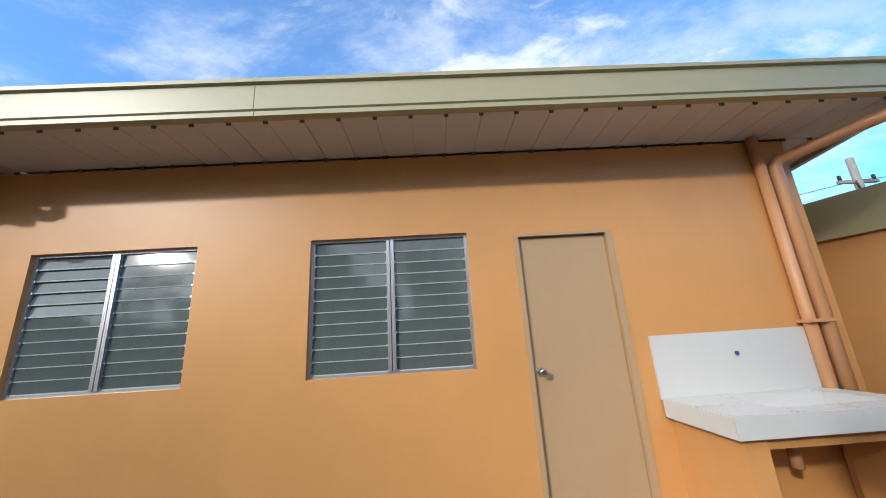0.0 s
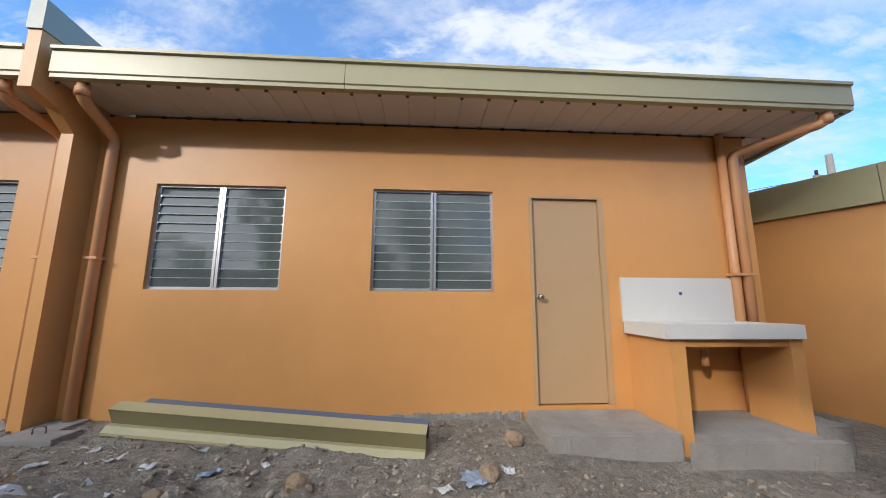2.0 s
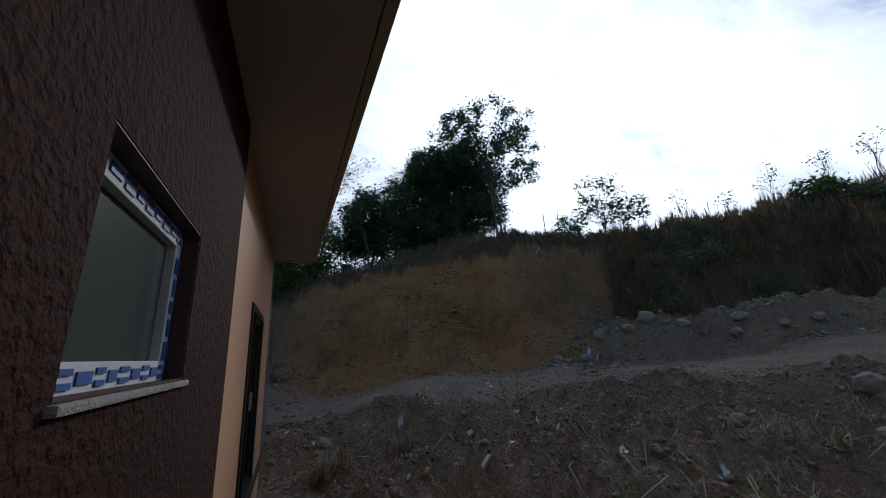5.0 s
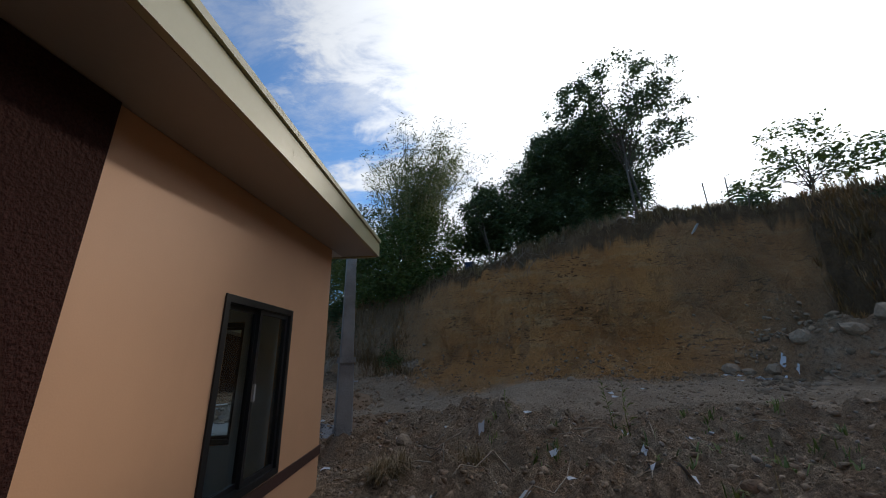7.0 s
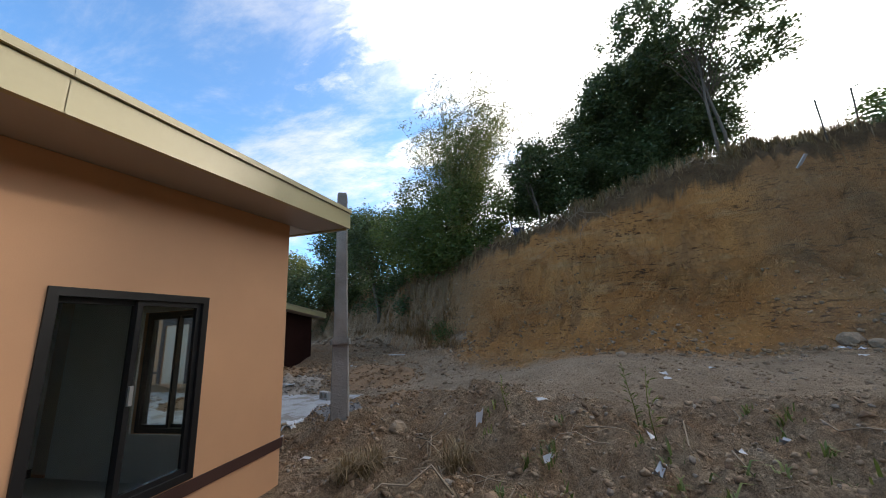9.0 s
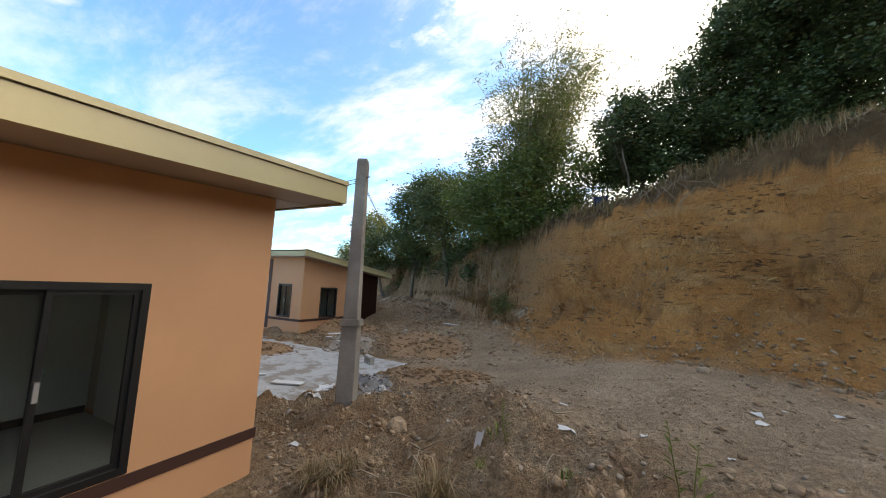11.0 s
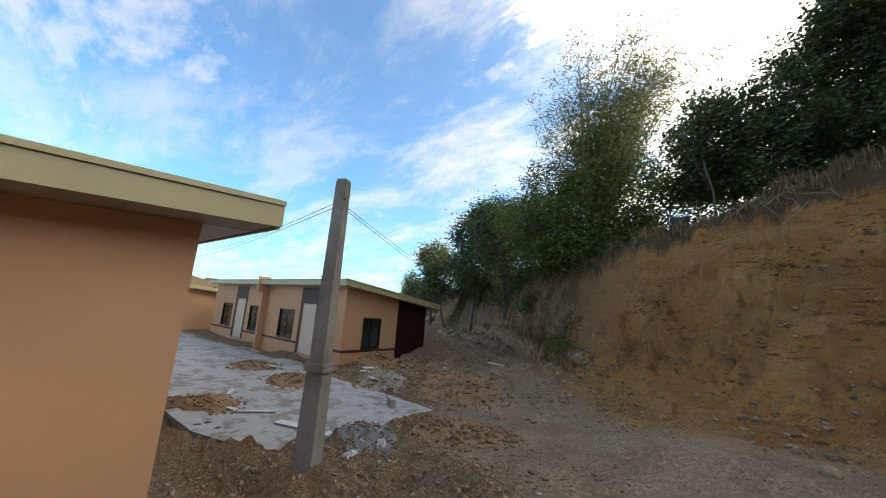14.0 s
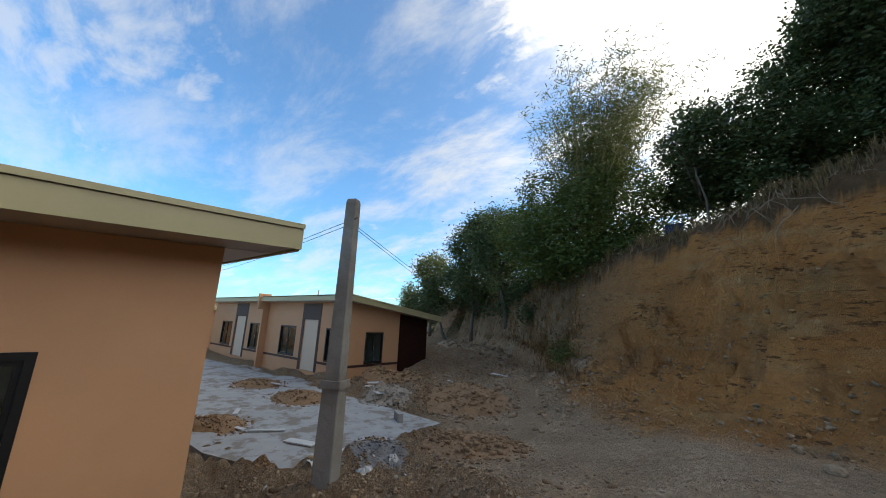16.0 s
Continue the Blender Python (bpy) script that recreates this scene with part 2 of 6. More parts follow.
M_ALU = paint("mill_aluminium", (0.62, 0.63, 0.65), 0.35, 0.9, 60, 0.03, metal=0.85)
M_BLACK = paint("black_aluminium", (0.012, 0.012, 0.013), 0.35, 0.8, 60, 0.03)
M_CHROME = paint("chrome", (0.75, 0.75, 0.75), 0.12, 0.95, 60, 0.0, metal=1.0)
M_WHITE = paint("white_tile_glaze", (0.63, 0.615, 0.575), 0.3, 0.94, 30, 0.03)
M_PALE = paint("pale_inner_paint", (0.76, 0.77, 0.74), 0.7, 0.94, 60, 0.05)
M_GREYTILE = paint("grey_floor_tile", (0.42, 0.42, 0.4), 0.3, 0.9, 40, 0.03)
M_PVC = paint("orange_painted_pipe", (0.62, 0.31, 0.135), 0.4, 0.92, 50, 0.03)
M_CAP = paint("grey_green_cap_metal", (0.33, 0.35, 0.30), 0.4, 0.9, 30, 0.03)
M_BLUESHEET = paint("blue_grey_sheet", (0.10, 0.13, 0.19), 0.45, 0.85)
M_CONC = concrete("stoop_concrete", (0.41, 0.385, 0.345), (0.21, 0.185, 0.15), (0.5, 0.68))
M_SLAB = concrete("yard_slab_concrete", (0.43, 0.43, 0.42), (0.18, 0.14, 0.095), (0.50, 0.57), 2.0)
M_POLE = concrete("pole_concrete", (0.34, 0.315, 0.28), (0.12, 0.10, 0.08), (0.42, 0.66))
M_DARK = paint("dark_inside", (0.10, 0.10, 0.10), 0.8)
M_PAPER = paint("white_litter", (0.56, 0.56, 0.55), 0.7, 0.8)
M_TAPEBLUE = paint("blue_print", (0.03, 0.09, 0.30), 0.5)
M_FROST = paint("frosted_pane", (0.055, 0.070, 0.062), 0.2, 0.9, 20, 0.02)
M_WIRE = paint("black_cable", (0.015, 0.015, 0.015), 0.6)
M_ROOF = paint("roof_sheet", (0.30, 0.29, 0.2), 0.4, 0.85)
M_GLASS = glass_clear("clear_pane")
M_BARK = paint("grey_bark", (0.14, 0.115, 0.09), 0.9, 0.6, 30, 0.5)
M_CULM = paint("bamboo_culm", (0.27, 0.25, 0.10), 0.5, 0.7, 30, 0.1)
M_LEAF_DARK = leafy("dark_broad_leaf", (0.045, 0.080, 0.030), (0.12, 0.165, 0.060))
M_LEAF_MID = leafy("mid_green_leaf", (0.06, 0.11, 0.025), (0.16, 0.20, 0.045))
M_LEAF_BAMBOO = leafy("bamboo_leaf", (0.10, 0.145, 0.045), (0.27, 0.27, 0.085))
M_GRASS = leafy("green_grass", (0.10, 0.16, 0.03), (0.30, 0.33, 0.09))
M_WEED = leafy("yellow_green_weed", (0.13, 0.17, 0.03), (0.36, 0.35, 0.09), 0.5, 0.5)
M_DRY = leafy("dry_grass", (0.22, 0.15, 0.07), (0.38, 0.28, 0.15))
M_RUST = leafy("withered_weed", (0.20, 0.11, 0.045), (0.40, 0.235, 0.095))
M_STONE = stone_mat("rubble_stone", (0.24, 0.19, 0.14), (0.46, 0.39, 0.31))
M_CLOD = stone_mat("earth_clod", (0.25, 0.16, 0.09), (0.43, 0.31, 0.195))
M_BANKROCK = stone_mat("brown_bank_rock", (0.15, 0.095, 0.05), (0.36, 0.24, 0.13))
M_TALUS = stone_mat("spoil_stone", (0.22, 0.145, 0.08), (0.38, 0.275, 0.175))
M_LUMP = stone_mat("dug_earth_lump", (0.21, 0.125, 0.068), (0.38, 0.255, 0.15))
M_OCHRE = stone_mat("ochre_lump", (0.36, 0.19, 0.065), (0.54, 0.31, 0.11))


def louvre_glass():
    m, nt, b = nodes_of("smoked_louvre_glass")
    b.inputs["Base Color"].default_value = (0.055, 0.065, 0.062, 1)
    b.inputs["Roughness"].default_value = 0.06
    b.inputs["Specular IOR Level"].default_value = 0.55
    g = noise_fac(nt, 3, 5, 0.6, 0.3, 0.8)
    link(nt, mix_col(nt, g, (0.07, 0.085, 0.08), (0.12, 0.135, 0.13)), b.inputs["Base Color"])
    return m


M_LOUVRE = louvre_glass()
M_GLASSEDGE = paint("ground_glass_edge", (0.62, 0.70, 0.66), 0.35, 0.9, 40, 0.0)


def earth_mat():
    """The ground: loose soil, trodden road, ochre cut bank and overgrown slope, blended by the terrain's zones."""
    m, nt, b = nodes_of("earth")
    at = nt.nodes.new("ShaderNodeAttribute")
    at.attribute_name = "zone"
    sep = nt.nodes.new("ShaderNodeSeparateColor")
    link(nt, at.outputs["Color"], sep.inputs[0])
    n1 = noise_fac(nt, 0.55, 7, 0.62, 0.28, 0.56)
    n2 = noise_fac(nt, 2.4, 8, 0.66, 0.33, 0.68)
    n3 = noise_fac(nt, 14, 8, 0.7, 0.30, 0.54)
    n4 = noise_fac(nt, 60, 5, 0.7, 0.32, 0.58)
    soil = mix_col(nt, n1, (0.48, 0.355, 0.225), (0.47, 0.275, 0.14))
    soil = mix_col(nt, n2, soil, (0.54, 0.42, 0.285))
    road = mix_col(nt, n2, (0.38, 0.275, 0.175), (0.45, 0.34, 0.23))
    road = mix_col(nt, noise_fac(nt, 0.8, 6, 0.6, 0.42, 0.62), road, (0.31, 0.225, 0.145))
    cut = mix_col(nt, noise_fac(nt, 0.45, 8, 0.62, 0.36, 0.64, stretch=(1, 1, 1.8)), (0.63, 0.325, 0.112), (0.47, 0.22, 0.068))
    cut = mix_col(nt, noise_fac(nt, 1.1, 8, 0.7, 0.50, 0.74, stretch=(0.6, 0.6, 2.6)), cut, (0.58, 0.385, 0.19))
    cut = mix_col(nt, noise_fac(nt, 0.8, 6, 0.6, 0.52, 0.72, stretch=(1.4, 1.4, 0.25)), cut, (0.37, 0.20, 0.085))
    # short broken ledges, in bands and clusters, the shadow under them painted as dark dashes
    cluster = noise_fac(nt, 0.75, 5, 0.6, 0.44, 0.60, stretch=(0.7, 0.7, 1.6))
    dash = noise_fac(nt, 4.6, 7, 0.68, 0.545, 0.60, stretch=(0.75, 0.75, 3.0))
    shaded_crack = nt.nodes.new("ShaderNodeMath")
    shaded_crack.operation = "MULTIPLY"
    link(nt, cluster, shaded_crack.inputs[0])
    link(nt, dash, shaded_crack.inputs[1])
    cut = mix_col(nt, shaded_crack.outputs[0], cut, (0.12, 0.06, 0.028))
    veg = mix_col(nt, n2, (0.105, 0.07, 0.04), (0.22, 0.15, 0.08))
    c = mix_col(nt, sep.outputs[1], soil, road)
    c = mix_col(nt, at.outputs["Alpha"], c, mix_col(nt, n2, (0.45, 0.40, 0.32), (0.58, 0.52, 0.425)))
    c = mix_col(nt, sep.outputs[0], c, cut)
    c = mix_col(nt, sep.outputs[2], c, veg)

    def madd(a, k, o):
        q = nt.nodes.new("ShaderNodeMath")
        q.operation, q.use_clamp = "MULTIPLY_ADD", True
        link(nt, a, q.inputs[0])
        if isinstance(k, bpy.types.NodeSocket):
            link(nt, k, q.inputs[1])
        else:
            q.inputs[1].default_value = k
        q.inputs[2].default_value = o
        return q.outputs[0]
    # trodden and cut ground is closed, loose soil is full of pits, their shade painted into the colour
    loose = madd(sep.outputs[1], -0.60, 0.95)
    pit_shade = madd(loose, madd(sep.outputs[0], -0.50, 0.72), 0.0)
    c = mix_col(nt, n3, mix_col(nt, pit_shade, c, (0.075, 0.05, 0.032)), c)
    c = mix_col(nt, n4, mix_col(nt, pit_shade, c, (0.085, 0.065, 0.045)), c)
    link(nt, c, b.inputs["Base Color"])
    b.inputs["Roughness"].default_value = 0.95
    b.inputs["Specular IOR Level"].default_value = 0.2
    deep = nt.nodes.new("ShaderNodeMath")
    deep.operation = "MULTIPLY"
    link(nt, shaded_crack.outputs[0], deep.inputs[0])
    link(nt, sep.outputs[0], deep.inputs[1])
    flip = madd(deep.outputs[0], -1.0, 1.0)
    n = bump(nt, b, flip, 1.0, 0.12)
    n = bump(nt, b, madd(n2, loose, 0.0), 0.9, 0.14, n)
    n = bump(nt, b, madd(n3, loose, 0.0), 1.0, 0.085, n)
    bump(nt, b, madd(n4, loose, 0.0), 1.0, 0.018, n)
    return m


M_EARTH = earth_mat()


# ---- mesh helpers ----
def part(name, bm, material, parent=None, label=""):
    me = bpy.data.meshes.new(name)
    bm.normal_update()
    bm.to_mesh(me)
    bm.free()
    if material is not None:
        me.materials.append(material)
    ob = new(name, me)
    ob.parent = parent
    return tagged(ob, label)


def from_arrays(name, verts, faces, material, parent=None, smooth=False):
    me = bpy.data.meshes.new(name)
    me.from_pydata([tuple(v) for v in verts], [], [tuple(int(i) for i in f) for f in faces])
    if smooth:
        me.polygons.foreach_set("use_smooth", [True] * len(me.polygons))
    me.materials.append(material)
    ob = new(name, me)
    ob.parent = parent
    return ob


def thing(name, label, category, group="", kind="", at=(0, 0, 0)):
    ob = new(name)
    ob.location = at
    ob.empty_display_size = 0.2
    return tagged(ob, label, category, group, kind)


def add_box(bm, x0, x1, y0, y1, z0, z1, bevel=0.0):
    vs = [bm.verts.new(p) for p in ((x0, y0, z0), (x1, y0, z0), (x1, y1, z0), (x0, y1, z0), (x0, y0, z1), (x1, y0, z1), (x1, y1, z1), (x0, y1, z1))]
    fs = [bm.faces.new([vs[i] for i in f]) for f in ((0, 3, 2, 1), (4, 5, 6, 7), (0, 1, 5, 4), (1, 2, 6, 5), (2, 3, 7, 6), (3, 0, 4, 7))]
    if bevel:
        es = list({e for f in fs for e in f.edges})
        bmesh.ops.bevel(bm, geom=es, offset=bevel, segments=2, profile=0.6, affect="EDGES")
    return vs


def box(x0, x1, y0, y1, z0, z1, bevel=0.0):
    bm = bmesh.new()
    add_box(bm, x0, x1, y0, y1, z0, z1, bevel)
    return bm


def add_prism(bm, outline, axis, a0, a1):
    """Extrudes a closed outline of 2D points along an axis from a0 to a1."""
    def at(p, a):
        return {"x": (a, p[0], p[1]), "y": (p[0], a, p[1]), "z": (p[0], p[1], a)}[axis]
    lo, hi = [bm.verts.new(at(p, a0)) for p in outline], [bm.verts.new(at(p, a1)) for p in outline]
    n = len(outline)
    bm.faces.new(lo)
    bm.faces.new(hi[::-1])
    for i in range(n):
        bm.faces.new((lo[i], hi[i], hi[(i + 1) % n], lo[(i + 1) % n]))
    bmesh.ops.recalc_face_normals(bm, faces=bm.faces)
    return bm


def add_tube(bm, pts, radii, sides=10, caps=True):
    pts = [Vector(p) for p in pts]
    if not hasattr(radii, "__len__"):
        radii = [radii] * len(pts)
    radii = [float(r) for r in radii]
    rings, ref = [], Vector((0.31, 0.17, 0.93))
    for i, p in enumerate(pts):
        d = (pts[min(i + 1, len(pts) - 1)] - pts[max(i - 1, 0)]).normalized()
        a = d.cross(ref)
        a = (a if a.length > 0.05 else d.cross(Vector((1, 0, 0)))).normalized()
        b = d.cross(a)
        rings.append([bm.verts.new(p + radii[i] * (math.cos(2 * math.pi * k / sides) * a + math.sin(2 * math.pi * k / sides) * b)) for k in range(sides)])
    for r, s in zip(rings, rings[1:]):
        for k in range(sides):
            f = bm.faces.new((r[k], r[(k + 1) % sides], s[(k + 1) % sides], s[k]))
            f.smooth = True
    if caps:
        bm.faces.new(rings[0][::-1])
        bm.faces.new(rings[-1])
    return bm


def tube(pts, radii, sides=10):
    bm = bmesh.new()
    add_tube(bm, pts, radii, sides)
    bmesh.ops.recalc_face_normals(bm, faces=bm.faces)
    return bm


def rounded_path(pts, r=0.06, n=5):
    """A polyline with its corners rounded off."""
    pts = [Vector(p) for p in pts]
    out = [pts[0]]
    for a, b, c in zip(pts, pts[1:], pts[2:]):
        u, v = (a - b).normalized(), (c - b).normalized()
        p, q = b + u * r, b + v * r
        out += [p * (1 - k / n) ** 2 + b * 2 * (k / n) * (1 - k / n) + q * (k / n) ** 2 for k in range(n + 1)]
    return out + [pts[-1]]


def holed_wall(u0, u1, z0, z1, holes, d0, d1, axis="x", top=None):
    """A wall with rectangular openings (u0, u1, z0, z1) cut through. It runs along axis and fills d0..d1 across it. top(u): its upper edge."""
    us = sorted({u0, u1, *[h[0] for h in holes], *[h[1] for h in holes]})
    zs = sorted({z0, z1, *[h[2] for h in holes], *[h[3] for h in holes]})
    bm, seen = bmesh.new(), {}

    def v(i, j, d):
        if (i, j, d) not in seen:
            z = top(us[i]) if top and j == len(zs) - 1 else zs[j]
            seen[i, j, d] = bm.verts.new((us[i], d, z) if axis == "x" else (d, us[i], z))
        return seen[i, j, d]

    def solid(i, j):
        if not (0 <= i < len(us) - 1 and 0 <= j < len(zs) - 1):
            return False
        cu, cz = (us[i] + us[i + 1]) / 2, (zs[j] + zs[j + 1]) / 2
        return not any(h[0] < cu < h[1] and h[2] < cz < h[3] for h in holes)
    for i in range(len(us) - 1):
        for j in range(len(zs) - 1):
            if not solid(i, j):
                continue
            for d in (d0, d1):
                bm.faces.new((v(i, j, d), v(i + 1, j, d), v(i + 1, j + 1, d), v(i, j + 1, d)))
            for di, dj, a, b in ((-1, 0, (i, j), (i, j + 1)), (1, 0, (i + 1, j), (i + 1, j + 1)), (0, -1, (i, j), (i + 1, j)), (0, 1, (i, j + 1), (i + 1, j + 1))):
                if not solid(i + di, j + dj):
                    bm.faces.new((v(*a, d0), v(*b, d0), v(*b, d1), v(*a, d1)))
    bmesh.ops.recalc_face_normals(bm, faces=bm.faces)
    return bm


# ---- terrain ----
# foot and brow of the hill, point by point: x, y of the foot; x, y, z of the brow; how much it is a bare cut
HILL = [((40, -62), (46, -66, 4.0), 0.0), ((13, -33.5), (18.5, -39.0, 4.2), 0.0), ((2.0, -22.6), (4.6, -27.0, 4.3), 0.15), ((-1.2, -18.5), (-0.9, -21.4, 4.3), 0.95),
        ((-3.4, -16.1), (-3.6, -20.6, 5.0), 1.0), ((-5.0, -14.9), (-5.9, -20.0, 5.6), 1.0), ((-6.6, -14.3), (-8.2, -18.9, 6.2), 1.0), ((-8.6, -14.7), (-10.4, -17.9, 6.5), 1.0),
        ((-9.6, -14.2), (-12.6, -18.0, 6.7), 0.75), ((-10.4, -12.6), (-15.8, -18.2, 6.8), 0.0), ((-12.2, -11.0), (-19.0, -17.2, 7.1), 0.0), ((-16.4, -9.0), (-23.4, -13.4, 7.2), 0.0),
        ((-18.6, -5.0), (-25.4, -8.4, 7.2), 0.0), ((-20.2, 0.5), (-27.0, -3.0, 7.0), 0.0), ((-21.5, 7.0), (-28.5, 5.0, 6.4), 0.0), ((-23, 20), (-30, 20, 6.4), 0.0), ((-25, 60), (-33, 60, 7), 0.0)]
# known levels of the open ground: x, y, z
LEVELS = [(-1.25, -0.8, -0.21), (0.5, -10.9, -0.27), (1.6, -10.2, -0.27), (0.6, -12.6, -0.28), (-0.6, -0.12, -0.07), (-1.1, -0.1, -0.06), (-0.35, -0.4, -0.16), (-3.9, -0.4, -0.10), (-1.5, -0.5, -0.14), (0.5, -1.2, -0.30), (2.5, -1.2, -0.30), (-0.9, -3.2, -0.2), (-2.6, -2.2, -0.10), (-6.5, -0.7, 0.0), (-9.5, -0.9, 0.02), (-12, -1.0, 0.1),
          (-0.9, -8.8, -0.04), (-1.2, -5.5, -0.16), (-0.7, -10.3, 0.0), (0.7, -14.7, -0.30), (2.5, -13.5, -0.42), (4.0, -12.0, -0.42), (2.2, -11.2, -0.42), (0.3, -11.5, -0.24), (7.0, -13.0, -0.42), (6.0, -16, -0.2), (12, -14.0, -0.36), (25, -13, -0.36),
          (-4.4, -7.7, 0.32), (-2.7, -5.0, -0.06), (-3.8, -6.2, 0.2), (-7.1, -5.2, 0.30), (-5.8, -4.2, 0.08), (-5.0, -5.6, 0.0), (-4.6, -3.0, 0.02), (-8.9, -14.4, 0.52), (-5.2, -13.4, 0.60),
          (-3.0, -11.0, 0.28), (-7.0, -10.0, 0.45), (-10, -9.0, 0.62), (-16, -8.6, 0.95), (-12, -5.0, 0.62), (-9.5, -3.0, 0.25), (0.0, -18.5, 0.45), (2.5, -17.5, 0.1), (-20, 3, 0.9), (-15, 0, 0.6), (0, 6, 0.0), (15, 6, 0.0), (8, -24, 0.6), (20, -35, 0.6)]
LV = np.array(LEVELS)
BROW_RUN = np.concatenate([[0], np.cumsum([math.dist(a[1][:2], b[1][:2]) for a, b in zip(HILL, HILL[1:])])])
NOISE_R = np.random.RandomState(7)
WAVES = [(NOISE_R.uniform(0, 2 * np.pi), NOISE_R.uniform(0, 2 * np.pi), w) for w in np.geomspace(0.25, 9, 34)]


FINE = [(NOISE_R.uniform(0, 2 * np.pi), NOISE_R.uniform(0, 2 * np.pi), w) for w in np.geomspace(4, 13, 14)]


def clods(x, y):
    """Finer, ridged lumps of loose earth, 0 to about 1."""
    z = np.zeros_like(x)
    for a, ph, w in FINE:
        z += 1 - np.abs(np.sin(w * 0.5 * np.pi * (x * np.cos(a) + y * np.sin(a)) + ph + 1.6 * np.sin(w * 0.9 * (y * np.cos(a) - x * np.sin(a)) + 2 * ph)))
    return np.clip(z / len(FINE) * 2.4 - 0.45, 0, 1)


def ripple(x, y, lo, hi):
    """Cheap smooth noise between two wave numbers (per metre), about -1 to 1."""
    z, n = np.zeros_like(x), 0
    for a, ph, w in WAVES:
        if lo <= w <= hi:
            z += np.sin(w * 2 * np.pi * 0.5 * (x * np.cos(a) + y * np.sin(a)) + ph + 1.3 * np.sin(w * 1.7 * (y * np.cos(a) - x * np.sin(a)) + 2 * ph))
            n += 1
    return z / max(n, 1) ** 0.5


LATTICE = np.random.RandomState(19).uniform(-1, 1, (256, 256))


def lumps(u, v):
    """Smooth value noise on a unit lattice, -1 to 1."""
    iu, iv = np.floor(u).astype(int), np.floor(v).astype(int)
    fu, fv = u - iu, v - iv
    fu, fv = fu * fu * (3 - 2 * fu), fv * fv * (3 - 2 * fv)
    a, b = LATTICE[iu % 256, iv % 256], LATTICE[(iu + 1) % 256, iv % 256]
    c, d = LATTICE[iu % 256, (iv + 1) % 256], LATTICE[(iu + 1) % 256, (iv + 1) % 256]
    return (a * (1 - fu) + b * fu) * (1 - fv) + (c * (1 - fu) + d * fu) * fv


def poly_distance(x, y, pts):
    """Signed distance to a polyline (positive to its left, the hill's side), and the place along it."""
    best, sign, along = np.full_like(x, 1e9), np.ones_like(x), np.zeros_like(x)
    for i, (p, q) in enumerate(zip(pts, pts[1:])):
        dx, dy = q[0] - p[0], q[1] - p[1]
        t = np.clip(((x - p[0]) * dx + (y - p[1]) * dy) / (dx * dx + dy * dy), 0, 1)
        ex, ey = x - p[0] - t * dx, y - p[1] - t * dy
        d = np.hypot(ex, ey)
        near = d < best - 1e-9
        best = np.where(near, d, best)
        sign = np.where(near, np.where(dx * ey - dy * ex > 0, 1.0, -1.0), sign)
        along = np.where(near, i + t, along)
    return best * sign, along


def base_level(x, y):
    d2 = (x[..., None] - LV[:, 0]) ** 2 + (y[..., None] - LV[:, 1]) ** 2 + 0.35
    w = d2 ** -1.6
    return (w * LV[:, 2]).sum(-1) / w.sum(-1)


def smooth(a, b, x):
    t = np.clip((x - a) / (b - a), 0, 1)
    return t * t * (3 - 2 * t)


